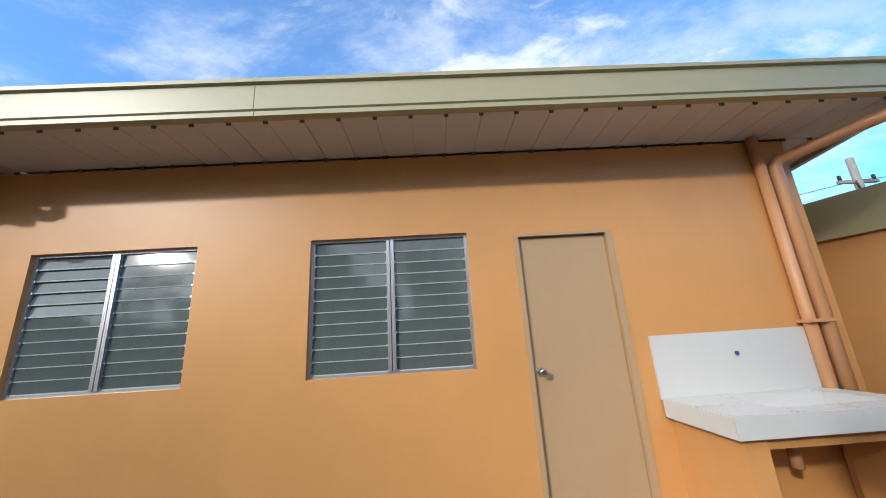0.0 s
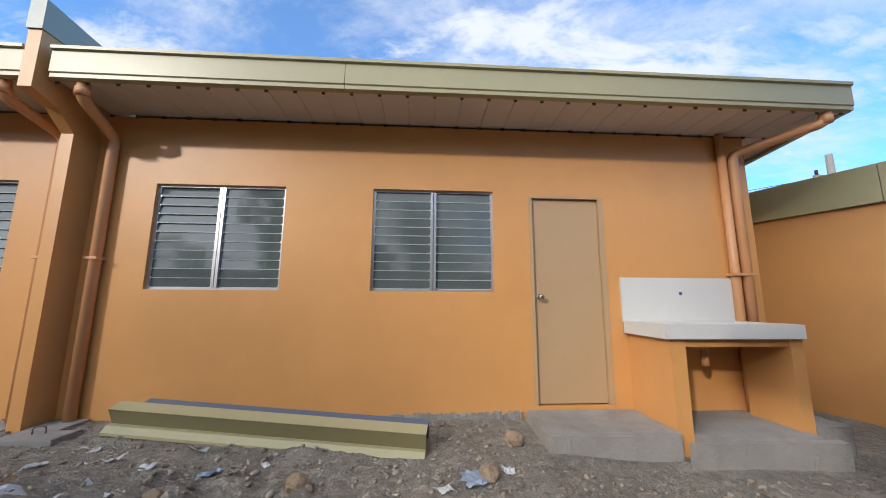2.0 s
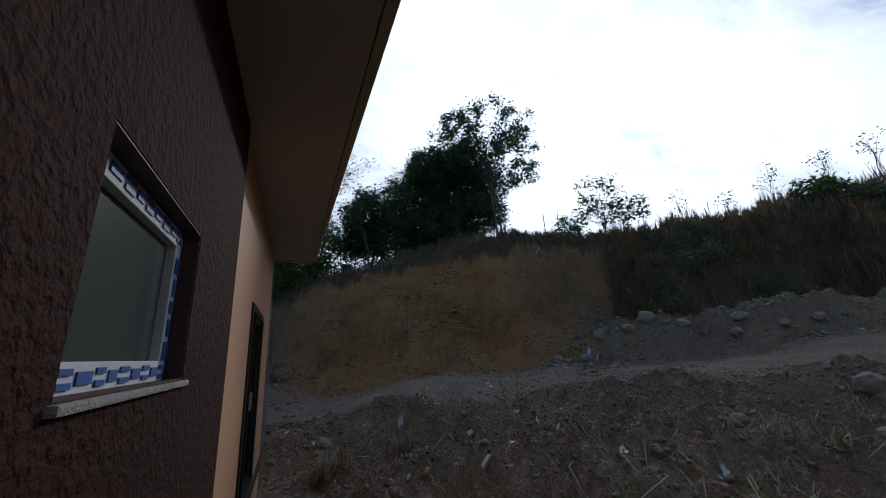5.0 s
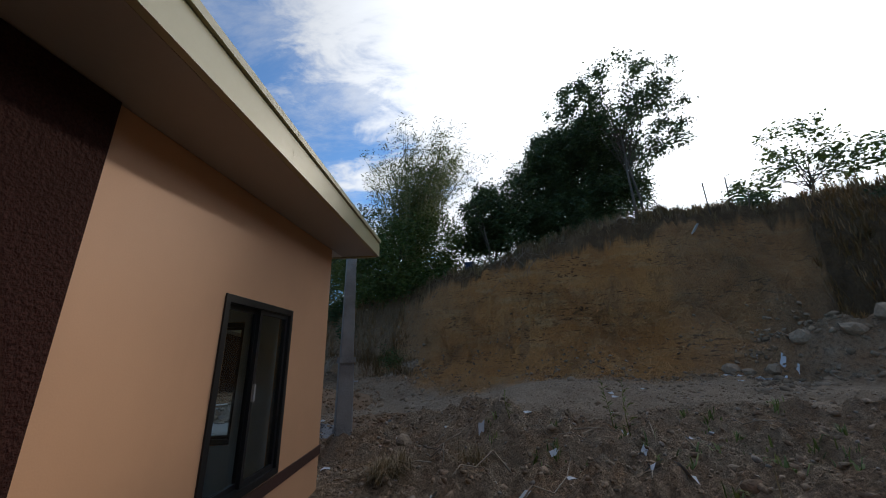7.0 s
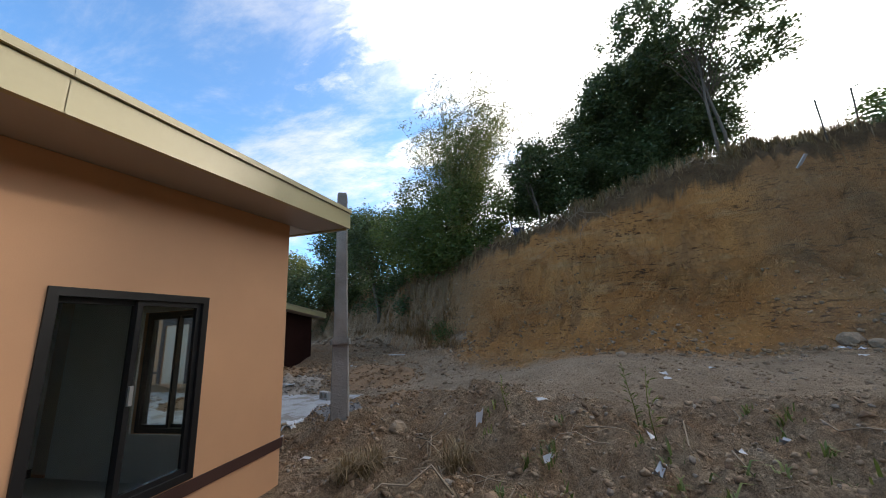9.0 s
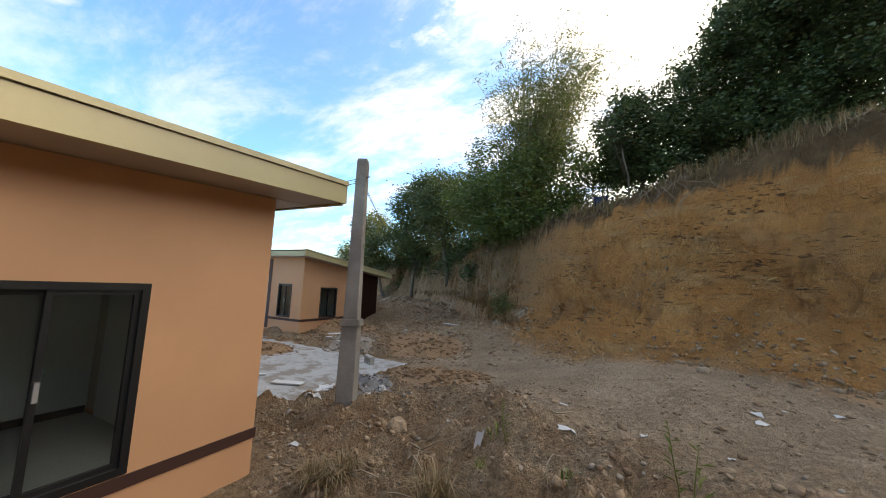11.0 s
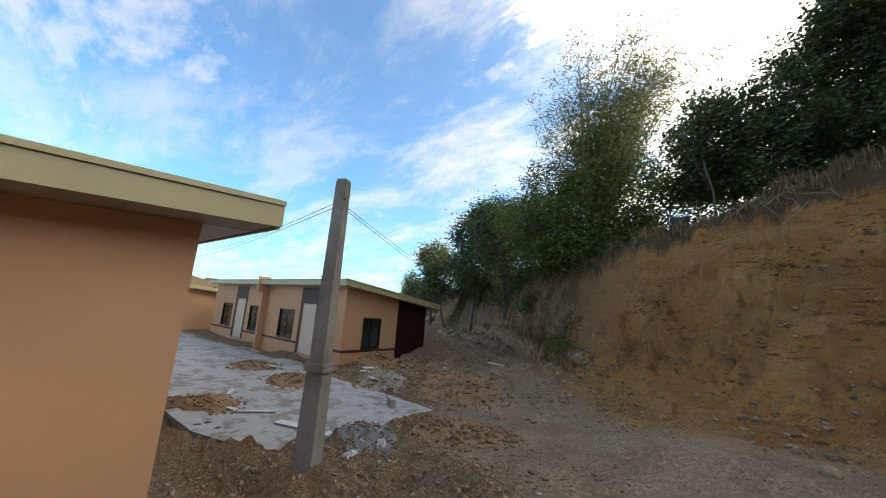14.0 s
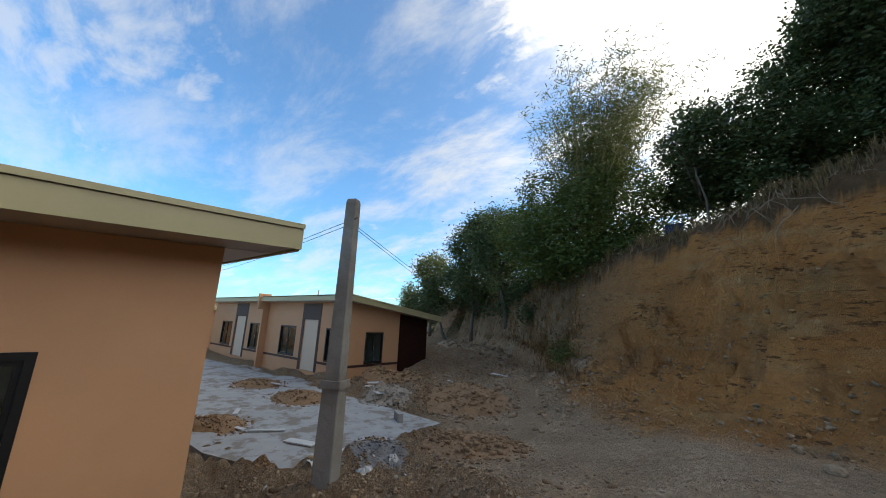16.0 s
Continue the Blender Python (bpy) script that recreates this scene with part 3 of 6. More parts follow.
def terrain(x, y):
    """Height and zones (cut bank, road, overgrown) of the ground."""
    x, y = np.asarray(x, float), np.asarray(y, float)
    g = base_level(x, y)
    dt, at = poly_distance(x, y, [h[0] for h in HILL])
    dc, ac = poly_distance(x, y, [h[1][:2] for h in HILL])
    idx = np.arange(len(HILL))
    bare = np.interp(at, idx, [h[2] for h in HILL])
    crest = np.interp(ac, idx, [h[1][2] for h in HILL])
    s = np.where(dt > 0, np.where(dc < 0, dt / (dt - dc + 1e-6), 1.0), 0.0)
    run = np.interp(ac, idx, BROW_RUN)
    # the face breaks into ledges, lumps and a recessed bay where digging stopped
    ledge = 0.07 * lumps(run * 0.55, s * 4.5) + 0.085 * lumps(run * 1.2 + 9, s * 12 + 3) - 0.10 * np.abs(lumps(run * 2.3, s * 21)) - 0.055 * np.abs(lumps(run * 5.5, s * 30 + 5)) + 0.05
    bay = 0.20 * smooth(7.93, 8.06, ac) * (1 - smooth(8.8, 9.5, ac))
    gully = 0.20 * np.exp(-((ac - 2.78) / 0.10) ** 2) + 0.10 * np.exp(-((ac - 2.2) / 0.08) ** 2)
    sw = np.clip(s + (ledge * bare + 0.06 * ripple(x, y, 0.3, 1.2) * (1 - bare)) * np.sin(np.pi * np.clip(s * 1.04, 0, 1)) - (bay + gully) * smooth(0.05, 0.4, s) * (1 - smooth(0.90, 1.0, s)), 0, 1)
    cut = np.interp(sw, [0, 0.12, 0.30, 0.42, 0.84, 0.90, 1.0], [0, 0.055, 0.175, 0.30, 0.83, 0.95, 1.0])
    heap = 0.20 * smooth(0, 0.17, sw) - 0.02 * smooth(0.2, 0.34, sw) + 0.82 * smooth(0.34, 1.0, sw)
    rise = bare * cut + (1 - bare) * heap
    z = g + (crest - g) * rise + np.where((dt > 0) & (dc > 0), np.minimum(0.06 * dc, 2.5), 0)
    on = smooth(0, 1.5, dt)
    rough = (0.15 * ripple(x, y, 0.4, 1.5) + 0.10 * ripple(x, y, 1.5, 4) + 0.055 * ripple(x, y, 4.5, 9)) * on
    # road: trodden, along the foot of the hill
    edge = dt + 0.55 * lumps(x * 0.8, y * 0.8) + 0.25 * lumps(x * 2.7, y * 2.7)
    road = smooth(-5.2, -3.7, edge) * (1 - smooth(-1.2, 0.1, edge)) * (1 - smooth(11.3, 12.8, at)) * smooth(2.5, 3.7, at + 0.3 * lumps(x * 0.7, y * 0.7))
    house = smooth(0.5, 1.8, -y) * 1.0
    loose = (1 - road) * (1 - on)
    heaps = 0.10 * ripple(x, y, 0.5, 1.4) + 0.04 * ripple(x, y, 1.6, 4.0) + 0.026 * ripple(x, y, 4.5, 9) + 0.16 * (clods(x, y) - 0.4) + 0.08 * np.abs(lumps(x * 3.1, y * 3.1)) + 0.035 * np.abs(lumps(x * 7.3, y * 7.3))
    heaps = heaps + 0.14 * np.exp(-((dt + 4.75 + 0.4 * lumps(x * 0.9, y * 0.9)) / 0.45) ** 2) * (0.6 + 0.8 * lumps(x * 2.3, y * 2.3))
    on_slab = smooth(0.7, 1.1, x) * smooth(-15.0, -14.5, y) * (1 - smooth(-10.9, -10.5, y))
    heaps = heaps * (1 - on_slab)
    z = z - 0.06 * on_slab
    flat_b = smooth(-1.0, -1.9, x) + smooth(-9.2, -10.0, y)
    z = z + rough + loose * heaps * np.clip(house, 0.15, 1) * np.clip(flat_b, 0.2, 1) + road * 0.012 * ripple(x, y, 1, 4)
    far = smooth(120, 420, np.hypot(x, y))
    z = z + far * (9 + 9 * ripple(x / 60, y / 60, 0.3, 1.4))
    veg = np.clip(on * (1 - bare) * smooth(0.22, 0.4, s) + smooth(0.855, 0.878, rise + 0.030 * lumps(run * 0.7, 0 * run) + 0.012 * lumps(run * 3.1, 0 * run + 7)) * (dt > 0), 0, 1)
    veg = np.clip(np.maximum(veg, far), 0, 1)
    cutz = np.clip(bare * smooth(-1.3, 0.4, dt + 0.35 * ripple(x, y, 0.4, 1.6)) * (1 - smooth(-0.2, 0.1, dc)), 0, 1)
    gravelly = 0.75 * smooth(-2.8, -1.6, y) * smooth(-6.0, -4.6, x)
    return z, cutz, np.maximum(road, gravelly), veg


def height(x, y):
    return float(terrain(np.array([x]), np.array([y]))[0][0])


def spaced(lo, hi, fine_lo, fine_hi, step, grow=1.16):
    out = list(np.arange(fine_lo, fine_hi + 1e-6, step))
    s, v = step, fine_hi
    while v < hi:
        s *= grow
        v += s
        out.append(v)
    s, v = step, fine_lo
    while v > lo:
        s *= grow
        v -= s
        out.insert(0, v)
    return np.array(out)


def make_ground():
    xs, ys = spaced(-1500, 1500, -14.0, 5.5, 0.055, 1.075), spaced(-1500, 1500, -22.5, 0.5, 0.055, 1.075)
    X, Y = np.meshgrid(xs, ys)
    z, cut, road, veg = terrain(X, Y)
    nx, ny = len(xs), len(ys)
    me = bpy.data.meshes.new("ground")
    me.vertices.add(nx * ny)
    me.vertices.foreach_set("co", np.stack([X, Y, z], -1).astype(np.float32).ravel())
    i = (np.arange(ny - 1)[:, None] * nx + np.arange(nx - 1)[None, :]).ravel()
    quads = np.stack([i, i + 1, i + nx + 1, i + nx], -1)
    me.loops.add(quads.size)
    me.loops.foreach_set("vertex_index", quads.ravel().astype(np.int32))
    me.polygons.add(len(quads))
    me.polygons.foreach_set("loop_start", np.arange(0, quads.size, 4, dtype=np.int32))
    me.polygons.foreach_set("use_smooth", np.ones(len(quads), bool))
    me.update(calc_edges=True)
    col = me.attributes.new("zone", "FLOAT_COLOR", "POINT")
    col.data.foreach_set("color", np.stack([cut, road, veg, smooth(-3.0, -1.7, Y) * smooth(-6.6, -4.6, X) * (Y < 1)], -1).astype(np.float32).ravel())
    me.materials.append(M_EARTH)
    tagged(new("ground", me), "bare brown construction soil with a dirt road and a cut ochre hillside", "ground", kind="structure")


make_ground()


# ---- the orange row house: two units, seen from the back ----
ROW_TOP, EAVE_Y, EAVE_Z = 2.83, -0.60, 2.88
MID = -4.44
W_Z0, W_Z1 = 1.09, 2.135


def mirrored(x):
    return 2 * MID - x


def louvre_window(parent, x0, x1, z0, z1, open_rows=(), lean=-6):
    """A jalousie window: aluminium frame with two bays of glass louvres."""
    bm = bmesh.new()
    y0, y1 = 0.035, 0.085
    for a, b in ((x0, x0 + 0.025), (x1 - 0.025, x1)):
        add_box(bm, a, b, y0, y1, z0, z1)
    add_box(bm, x0 + 0.025, x1 - 0.025, y0, y1, z1 - 0.02, z1)
    add_box(bm, x0 + 0.025, x1 - 0.025, y0, y1, z0, z0 + 0.02)
    win = part("window", bm, M_ALU, parent, "jalousie window with smoked glass louvres in an aluminium frame")
    xm = (x0 + x1) / 2
    bm = box(xm - 0.030, xm - 0.003, y0 - 0.012, y1, z0 + 0.02, z1 - 0.02)
    add_box(bm, xm + 0.003, xm + 0.030, y0 - 0.012, y1, z0 + 0.02, z1 - 0.02)
    part("mullion", bm, M_ALU, win)
    n = 11
    pitch = (z1 - z0 - 0.05) / n
    w = xm - 0.030 - x0 - 0.025
    hb = pitch * 0.55
    bm = add_prism(bmesh.new(), [(-0.003, hb), (0.003, hb), (0.003, -hb), (0.001, -hb), (-0.003, -hb + 0.007)], "x", -w / 2, w / 2)
    blade = None
    clip_bm = bmesh.new()
    for bay, xc in enumerate((x0 + 0.025 + w / 2, x1 - 0.025 - w / 2)):
        for k in range(n):
            zc = z0 + 0.025 + pitch * (k + 0.5)
            tilt = lean + 0.8 * math.sin(k * 2.3 + bay) - (7 if (bay, k) in open_rows else 0)
            if blade is None:
                blade = part("louvre", bm, M_LOUVRE, win)
                blade.data.materials.append(M_GLASSEDGE)
                for face in blade.data.polygons:
                    face.material_index = 1 if face.normal.y < -0.5 and face.normal.z < -0.2 else 0
            else:
                b2 = new("louvre", blade.data)
                b2.parent = win
                blade = b2
            blade.matrix_basis = pose(xc, 0.052, zc, tilt, 0, 0)
            for sx in (-1, 1):
                xe = xc + sx * (w / 2 - 0.006)
                add_box(clip_bm, xe - 0.005, xe + 0.005, 0.034, 0.046, zc - pitch * 0.58, zc - pitch * 0.40)
    tagged(part("louvre_clip", clip_bm, M_ALU, win), kind="stuff")
    return win


def back_door(parent, x0, x1):
    bm = bmesh.new()
    add_box(bm, x0, x0 + 0.035, -0.006, 0.10, 0.0, 2.1)
    add_box(bm, x1 - 0.05, x1, -0.006, 0.10, 0.0, 2.1)
    add_box(bm, x0 + 0.035, x1 - 0.05, -0.006, 0.10, 2.075, 2.1)
    part("door_frame", bm, M_DOOR, parent)
    d = part("door", box(x0 + 0.038, x1 - 0.053, 0.03, 0.07, 0.012, 2.072, 0.003), M_DOOR, parent, "flush tan painted service door")
    return d


def knob(parent, x, z):
    bm = bmesh.new()
    add_tube(bm, [(x, 0.030, z), (x, 0.022, z)], [0.032, 0.030], 16)
    add_tube(bm, [(x, 0.022, z), (x, -0.012, z), (x, -0.02, z), (x, -0.045, z), (x, -0.052, z)], [0.012, 0.012, 0.026, 0.027, 0.018], 16)
    part("door_knob", bm, M_CHROME, parent, "round chrome door knob")


def row_house(name, sign):
    """One unit of the row. sign 1: the unit as it stands; -1: mirrored at the shared fin."""
    f = (lambda x: x) if sign > 0 else mirrored

    def span(a, b):
        return tuple(sorted((f(a), f(b))))
    house = thing(name, "orange plastered row house unit with olive fascia and louvre windows", "house", "orange row houses")
    wl, wr = span(MID + 0.05, 2.42)
    win1, win2, door = span(-3.80, -2.545), span(-1.67, -0.43), span(-0.055, 0.745)
    holes = [(*win1, W_Z0, W_Z1), (*win2, W_Z0, W_Z1), (*door, 0.0, 2.1)]
    part("wall", holed_wall(wl, wr, -0.6, ROW_TOP, holes, 0.0, 0.14), M_ORANGE, house)
    e0, e1 = span(2.28, 2.42)
    part("wall", box(e0, e1, 0.14, 6.5, -0.6, ROW_TOP - 0.02), M_ORANGE, house)
    part("wall", box(wl, wr, 6.5, 6.64, -0.6, 2.3), M_ORANGE, house)
    part("inner_wall", box(wl + 0.16, wr - 0.16, 2.6, 2.7, -0.05, 2.6), M_PALE, house)
    part("floor", box(wl + 0.16, wr - 0.16, 0.142, 6.49, -0.2, -0.02), M_GREYTILE, house)
    # roof, soffit, fascia
    r0, r1 = span(MID + 0.11, 3.0)
    bm = bmesh.new()
    add_prism(bm, [(EAVE_Y + 0.03, 3.06), (7.0, 2.45), (7.0, 2.49), (EAVE_Y + 0.03, 3.10)], "x", r0, r1)
    part("roof", bm, M_ROOF, house, "low-pitched metal roof sheet")
    part("soffit_backing", box(r0 + 0.02, r1 - 0.03, EAVE_Y + 0.055, -0.004, 2.858, 2.864), M_SOFFIT, house)
    gaps = bmesh.new()
    for k in range(int((r1 - r0 - 0.06) / 0.25) + 1):
        gx = r0 + 0.016 + 0.25 * k
        add_box(gaps, gx - 0.016, gx + 0.012, EAVE_Y + 0.05, EAVE_Y + 0.062, 2.824, 2.846)
        add_box(gaps, gx - 0.022, gx + 0.018, -0.012, -0.003, 2.822, 2.846)
    tagged(part("soffit_gap", gaps, M_DARK, house), kind="stuff")
    strip = None
    for k in range(int((r1 - r0 - 0.06) / 0.25)):
        x = r0 + 0.02 + 0.25 * k
        if strip is None:
            strip = part("soffit_strip", box(0, 0.2465, EAVE_Y + 0.055, -0.004, 2.846, 2.857, 0.0025), M_SOFFIT, house, "grey spandrel soffit strip")
        else:
            c = new("soffit_strip", strip.data)
            c.parent = house
            strip = c
        strip.location = (x, 0, 0)
    bm = bmesh.new()
    sp = sorted((r0, r1))
    seam = f(-1.87)
    for a, b in ((sp[0], seam - 0.002), (seam + 0.002, sp[1])):
        prof = [(EAVE_Y, 2.885), (EAVE_Y - 0.012, 2.895), (EAVE_Y - 0.012, 3.085), (EAVE_Y - 0.035, 3.095), (EAVE_Y - 0.035, 3.125), (EAVE_Y + 0.02, 3.135), (EAVE_Y + 0.05, 3.1), (EAVE_Y + 0.05, 2.84), (EAVE_Y + 0.03, 2.84), (EAVE_Y, 2.85)]
        add_prism(bm, prof, "x", a, b)
    part("fascia", bm, M_OLIVE, house, "olive cream metal fascia gutter")
    end = f(3.0)
    lo, hi = sorted((end, end - 0.05 * sign))
    bm = bmesh.new()
    add_prism(bm, [(EAVE_Y + 0.05, 2.84), (EAVE_Y + 0.05, 3.10), (7.0, 2.5), (7.0, 2.24)], "x", lo, hi)
    part("barge_board", bm, M_OLIVE, house)
    g0, g1 = span(2.425, 2.95)
    bm = bmesh.new()
    add_prism(bm, [(0.0, 2.842), (0.0, 2.86), (6.9, 2.30), (6.9, 2.28)], "x", g0, g1)
    part("soffit", bm, M_SOFFIT, house)
    rows1 = {(0, k) for k in range(6, 11)} if sign > 0 else set()
    lean = -6 if sign > 0 else -12
    louvre_window(house, *win1, W_Z0, W_Z1, rows1, lean)
    louvre_window(house, *win2, W_Z0, W_Z1, (), lean)
    d = back_door(house, *door)
    knob(d, f(0.04), 1.04)
    # down pipes
    rp = 0.047
    p = part("downpipe", tube(rounded_path([(f(-4.12), -0.52, 2.86), (f(-4.12), -0.52, 2.72), (f(-4.21), -0.06, 2.56), (f(-4.21), -0.06, -0.12)], 0.07), rp, 14), M_PVC, house, "orange painted plastic downpipe")
    part("socket", tube([(f(-4.12), -0.52, 2.80), (f(-4.12), -0.52, 2.73)], rp + 0.008, 14), M_PVC, p)
    part("clamp", box(f(-4.21) - 0.055, f(-4.21) + 0.055, -0.115, -0.002, 1.36, 1.385, 0.003), M_PVC, p)
    p = part("downpipe", tube(rounded_path([(f(2.78), -0.53, 2.86), (f(2.78), -0.53, 2.75), (f(2.22), -0.06, 2.60), (f(2.22), -0.06, -0.3)], 0.07), rp, 14), M_PVC, house, "orange painted plastic downpipe")
    part("socket", tube([(f(2.78), -0.53, 2.82), (f(2.78), -0.53, 2.74)], rp + 0.008, 14), M_PVC, p)
    part("clamp", box(min(f(2.04), f(2.28)), max(f(2.04), f(2.28)), -0.115, -0.002, 1.27, 1.295, 0.003), M_PVC, p)
    part("vent_pipe", tube([(f(2.10), -0.05, 2.83), (f(2.10), -0.05, -0.3)], 0.042, 14), M_PVC, house)
    return house


for nm, sg in (("row_house", 1), ("row_house", -1)):
    row_house(nm, sg)


def shared_fin():
    """The fire wall between the units: a pier that flares out under the eave into a capped fin."""
    t = thing("fire_wall", "orange plastered fire wall pier with a grey metal cap", "fire wall")
    x0, x1 = MID - 0.055, MID + 0.055
    bm = bmesh.new()
    add_prism(bm, [(0.6, -0.5), (-0.27, -0.5), (-0.27, 2.50), (-0.44, 2.66), (-0.66, 2.72), (-0.66, 3.24), (0.6, 3.24)], "x", x0, x1)
    add_box(bm, x0 + 0.004, x1 - 0.004, 0.6, 6.8, -0.5, 2.9)
    part("pier", bm, M_ORANGE, t)
    bm = bmesh.new()
    add_prism(bm, [(-0.675, 3.243), (-0.675, 3.52), (6.8, 3.02), (6.8, 2.9), (0.6, 3.243)], "x", x0 - 0.01, x1 + 0.01)
    part("cap", bm, M_CAP, t, "grey green folded metal cap")


shared_fin()


def sink(sign):
    f = (lambda x: x) if sign > 0 else mirrored

    def bx(bm, a, b, *rest):
        add_box(bm, min(f(a), f(b)), max(f(a), f(b)), *rest)
    t = thing("outdoor_sink", "tiled concrete laundry sink against the orange wall", "sink", "outdoor sinks")
    bm = bmesh.new()
    bx(bm, 0.872, 2.088, -0.022, -0.002, 0.80, 1.245)
    part("backsplash", bm, M_WHITE, t, "white glazed tile backsplash")
    part("tap_outlet", tube([(f(1.50), -0.030, 1.085), (f(1.50), -0.0225, 1.085)], 0.016, 12), M_TAPEBLUE, t, "blue capped tap outlet")
    # counter with an open basin
    bm = bmesh.new()
    X0, X1, Y0, Y1 = 0.885, 2.10, -0.62, -0.024
    bx(bm, X0, 1.25, Y0, Y1, 0.69, 0.80)
    bx(bm, 1.95, X1, Y0, Y1, 0.69, 0.80)
    bx(bm, 1.25, 1.95, Y0, -0.50, 0.69, 0.80)
    bx(bm, 1.25, 1.95, -0.12, Y1, 0.69, 0.80)
    bx(bm, 1.25, 1.95, -0.50, -0.12, 0.66, 0.70)
    part("counter", bm, M_CONC, t, "grey cement counter")
    bm = bmesh.new()
    bx(bm, X0 - 0.012, X1 + 0.012, Y0 - 0.014, Y0 - 0.002, 0.69, 0.808)
    part("edge_tile", bm, M_WHITE, t)
    bm = bmesh.new()
    bx(bm, X0 - 0.012, X0 - 0.002, Y0, Y1, 0.69, 0.806)
    part("edge_tile", bm, M_WHITE, t)
    for a, b, c, d in ((X0, 1.25, Y0, -0.33), (X0, 1.25, -0.32, Y1), (1.95, X1, Y0, -0.33), (1.95, X1, -0.32, Y1), (1.26, 1.6, Y0, -0.51), (1.61, 1.94, Y0, -0.51), (1.26, 1.94, -0.11, Y1)):
        bm = bmesh.new()
        bx(bm, a + 0.004, b - 0.004, c + 0.004, d - 0.004, 0.802, 0.81)
        part("tile", bm, M_WHITE, t)
    bm = bmesh.new()
    bx(bm, 0.93, 1.06, -0.59, -0.003, -0.28, 0.688)
    part("side_wall", bm, M_ORANGE, t)
    bm = bmesh.new()
    bx(bm, 2.0, 2.12, -0.59, -0.13, -0.28, 0.688)
    part("side_wall", bm, M_ORANGE, t)
    bm = bmesh.new()
    bx(bm, 1.06, 2.0, -0.57, -0.52, 0.62, 0.688)
    part("lintel", bm, M_ORANGE, t)
    bm = bmesh.new()
    bx(bm, 1.253, 1.262, -0.497, -0.123, 0.702, 0.809)
    bx(bm, 1.938, 1.947, -0.497, -0.123, 0.702, 0.809)
    bx(bm, 1.262, 1.938, -0.132, -0.123, 0.702, 0.809)
    bx(bm, 1.262, 1.938, -0.497, -0.488, 0.702, 0.809)
    bx(bm, 1.262, 1.938, -0.488, -0.132, 0.702, 0.708)
    part("basin", bm, M_WHITE, t, "white tiled shallow basin")
    part("drain_pipe", tube(rounded_path([(f(1.30), -0.3, 0.60), (f(1.46), -0.3, 0.60), (f(1.46), -0.3, 0.42)], 0.06), 0.034, 12), M_PVC, t, "orange drain trap pipe")
    # stoop
    st = thing("door_stoop", "rough grey concrete stoop below the service door", "step", "door stoops")
    bm = bmesh.new()
    bx(bm, -0.16, 0.925, -0.66, -0.003, -0.6, -0.03)
    bmesh.ops.bevel(bm, geom=list(bm.edges), offset=0.02, segments=2, affect="EDGES")
    part("slab", bm, M_CONC, st)
    bm = bmesh.new()
    bx(bm, 0.93, 2.45, -0.86, -0.003, -0.6, -0.29)
    part("apron", bm, M_CONC, st)
    for name, d in (("basin_floor", (1.064, 2.036, -0.70, -0.003, -0.289, -0.06)), ("footing", (2.175, 2.5, -0.55, -0.003, -0.289, -0.04)), ("kerb", (0.926, 2.175, -0.78, -0.705, -0.289, -0.08))):
        bm = bmesh.new()
        bx(bm, *d)
        part(name, bm, M_CONC, st)


sink(1)
sink(-1)


def neighbour_wall():
    t = thing("neighbour_house", "orange end wall of the next house with an olive fascia", "house")
    part("wall", box(0.0, 0.14, -2.8, 0.9, -1.0, 2.10), M_ORANGE, t)
    part("wall", box(0.14, 5.0, -2.8, -2.66, -1.0, 2.10), M_ORANGE, t)
    for a, b in ((-2.85, -0.904), (-0.9, 0.9)):
        part("fascia", box(-0.05, -0.002, a, b, 2.05, 2.47, 0.004), M_OLIVE, t)
    part("roof", box(0.0, 5.0, -2.8, 0.9, 2.40, 2.46), M_ROOF, t)
    t.matrix_basis = pose(3.35, 0.6, 0, 0, 0, 22)


neighbour_wall()


# ---- the peach houses: gable end towards the road ----
def slider(parent, u0, u1, z0, z1, d, axis, out, label="black aluminium sliding window with clear panes"):
    """A two-pane sliding window in the plane d, seen from the side out (+1 or -1) of that plane's axis."""
    def bx(bm, a, b, e, g, c, h):
        e, g = sorted((d - out * e, d - out * g))
        if axis == "x":
            add_box(bm, a, b, e, g, c, h)
        else:
            add_box(bm, e, g, a, b, c, h)
    bm = bmesh.new()
    w = 0.05
    bx(bm, u0, u0 + w, -0.012, 0.08, z0, z1)
    bx(bm, u1 - w, u1, -0.012, 0.08, z0, z1)
    bx(bm, u0 + w, u1 - w, -0.012, 0.08, z1 - w, z1)
    bx(bm, u0 + w, u1 - w, -0.012, 0.08, z0, z0 + w)
    win = part("window", bm, M_BLACK, parent, label)
    um = (u0 + u1) / 2
    for k, (a, b) in enumerate(((u0 + w, um + 0.02), (um - 0.02, u1 - w))):
        bm = bmesh.new()
        e0, e1, s = 0.012 + 0.034 * k, 0.040 + 0.034 * k, 0.034
        bx(bm, a, a + s, e0, e1, z0 + w, z1 - w)
        bx(bm, b - s, b, e0, e1, z0 + w, z1 - w)
        bx(bm, a + s, b - s, e0, e1, z1 - w - s, z1 - w)
        bx(bm, a + s, b - s, e0, e1, z0 + w, z0 + w + s)
        part("sash", bm, M_BLACK, win)
        bm = bmesh.new()
        bx(bm, a + s, b - s, e0 + 0.011, e0 + 0.016, z0 + w + s, z1 - w - s)
        pane = part("pane", bm, M_GLASS, win)
        pane.visible_shadow = False
    bm = bmesh.new()
    bx(bm, um - 0.012, um + 0.012, -0.004, 0.012, (z0 + z1) / 2 - 0.06, (z0 + z1) / 2 + 0.06)
    part("latch", bm, M_ALU, win)
    return win


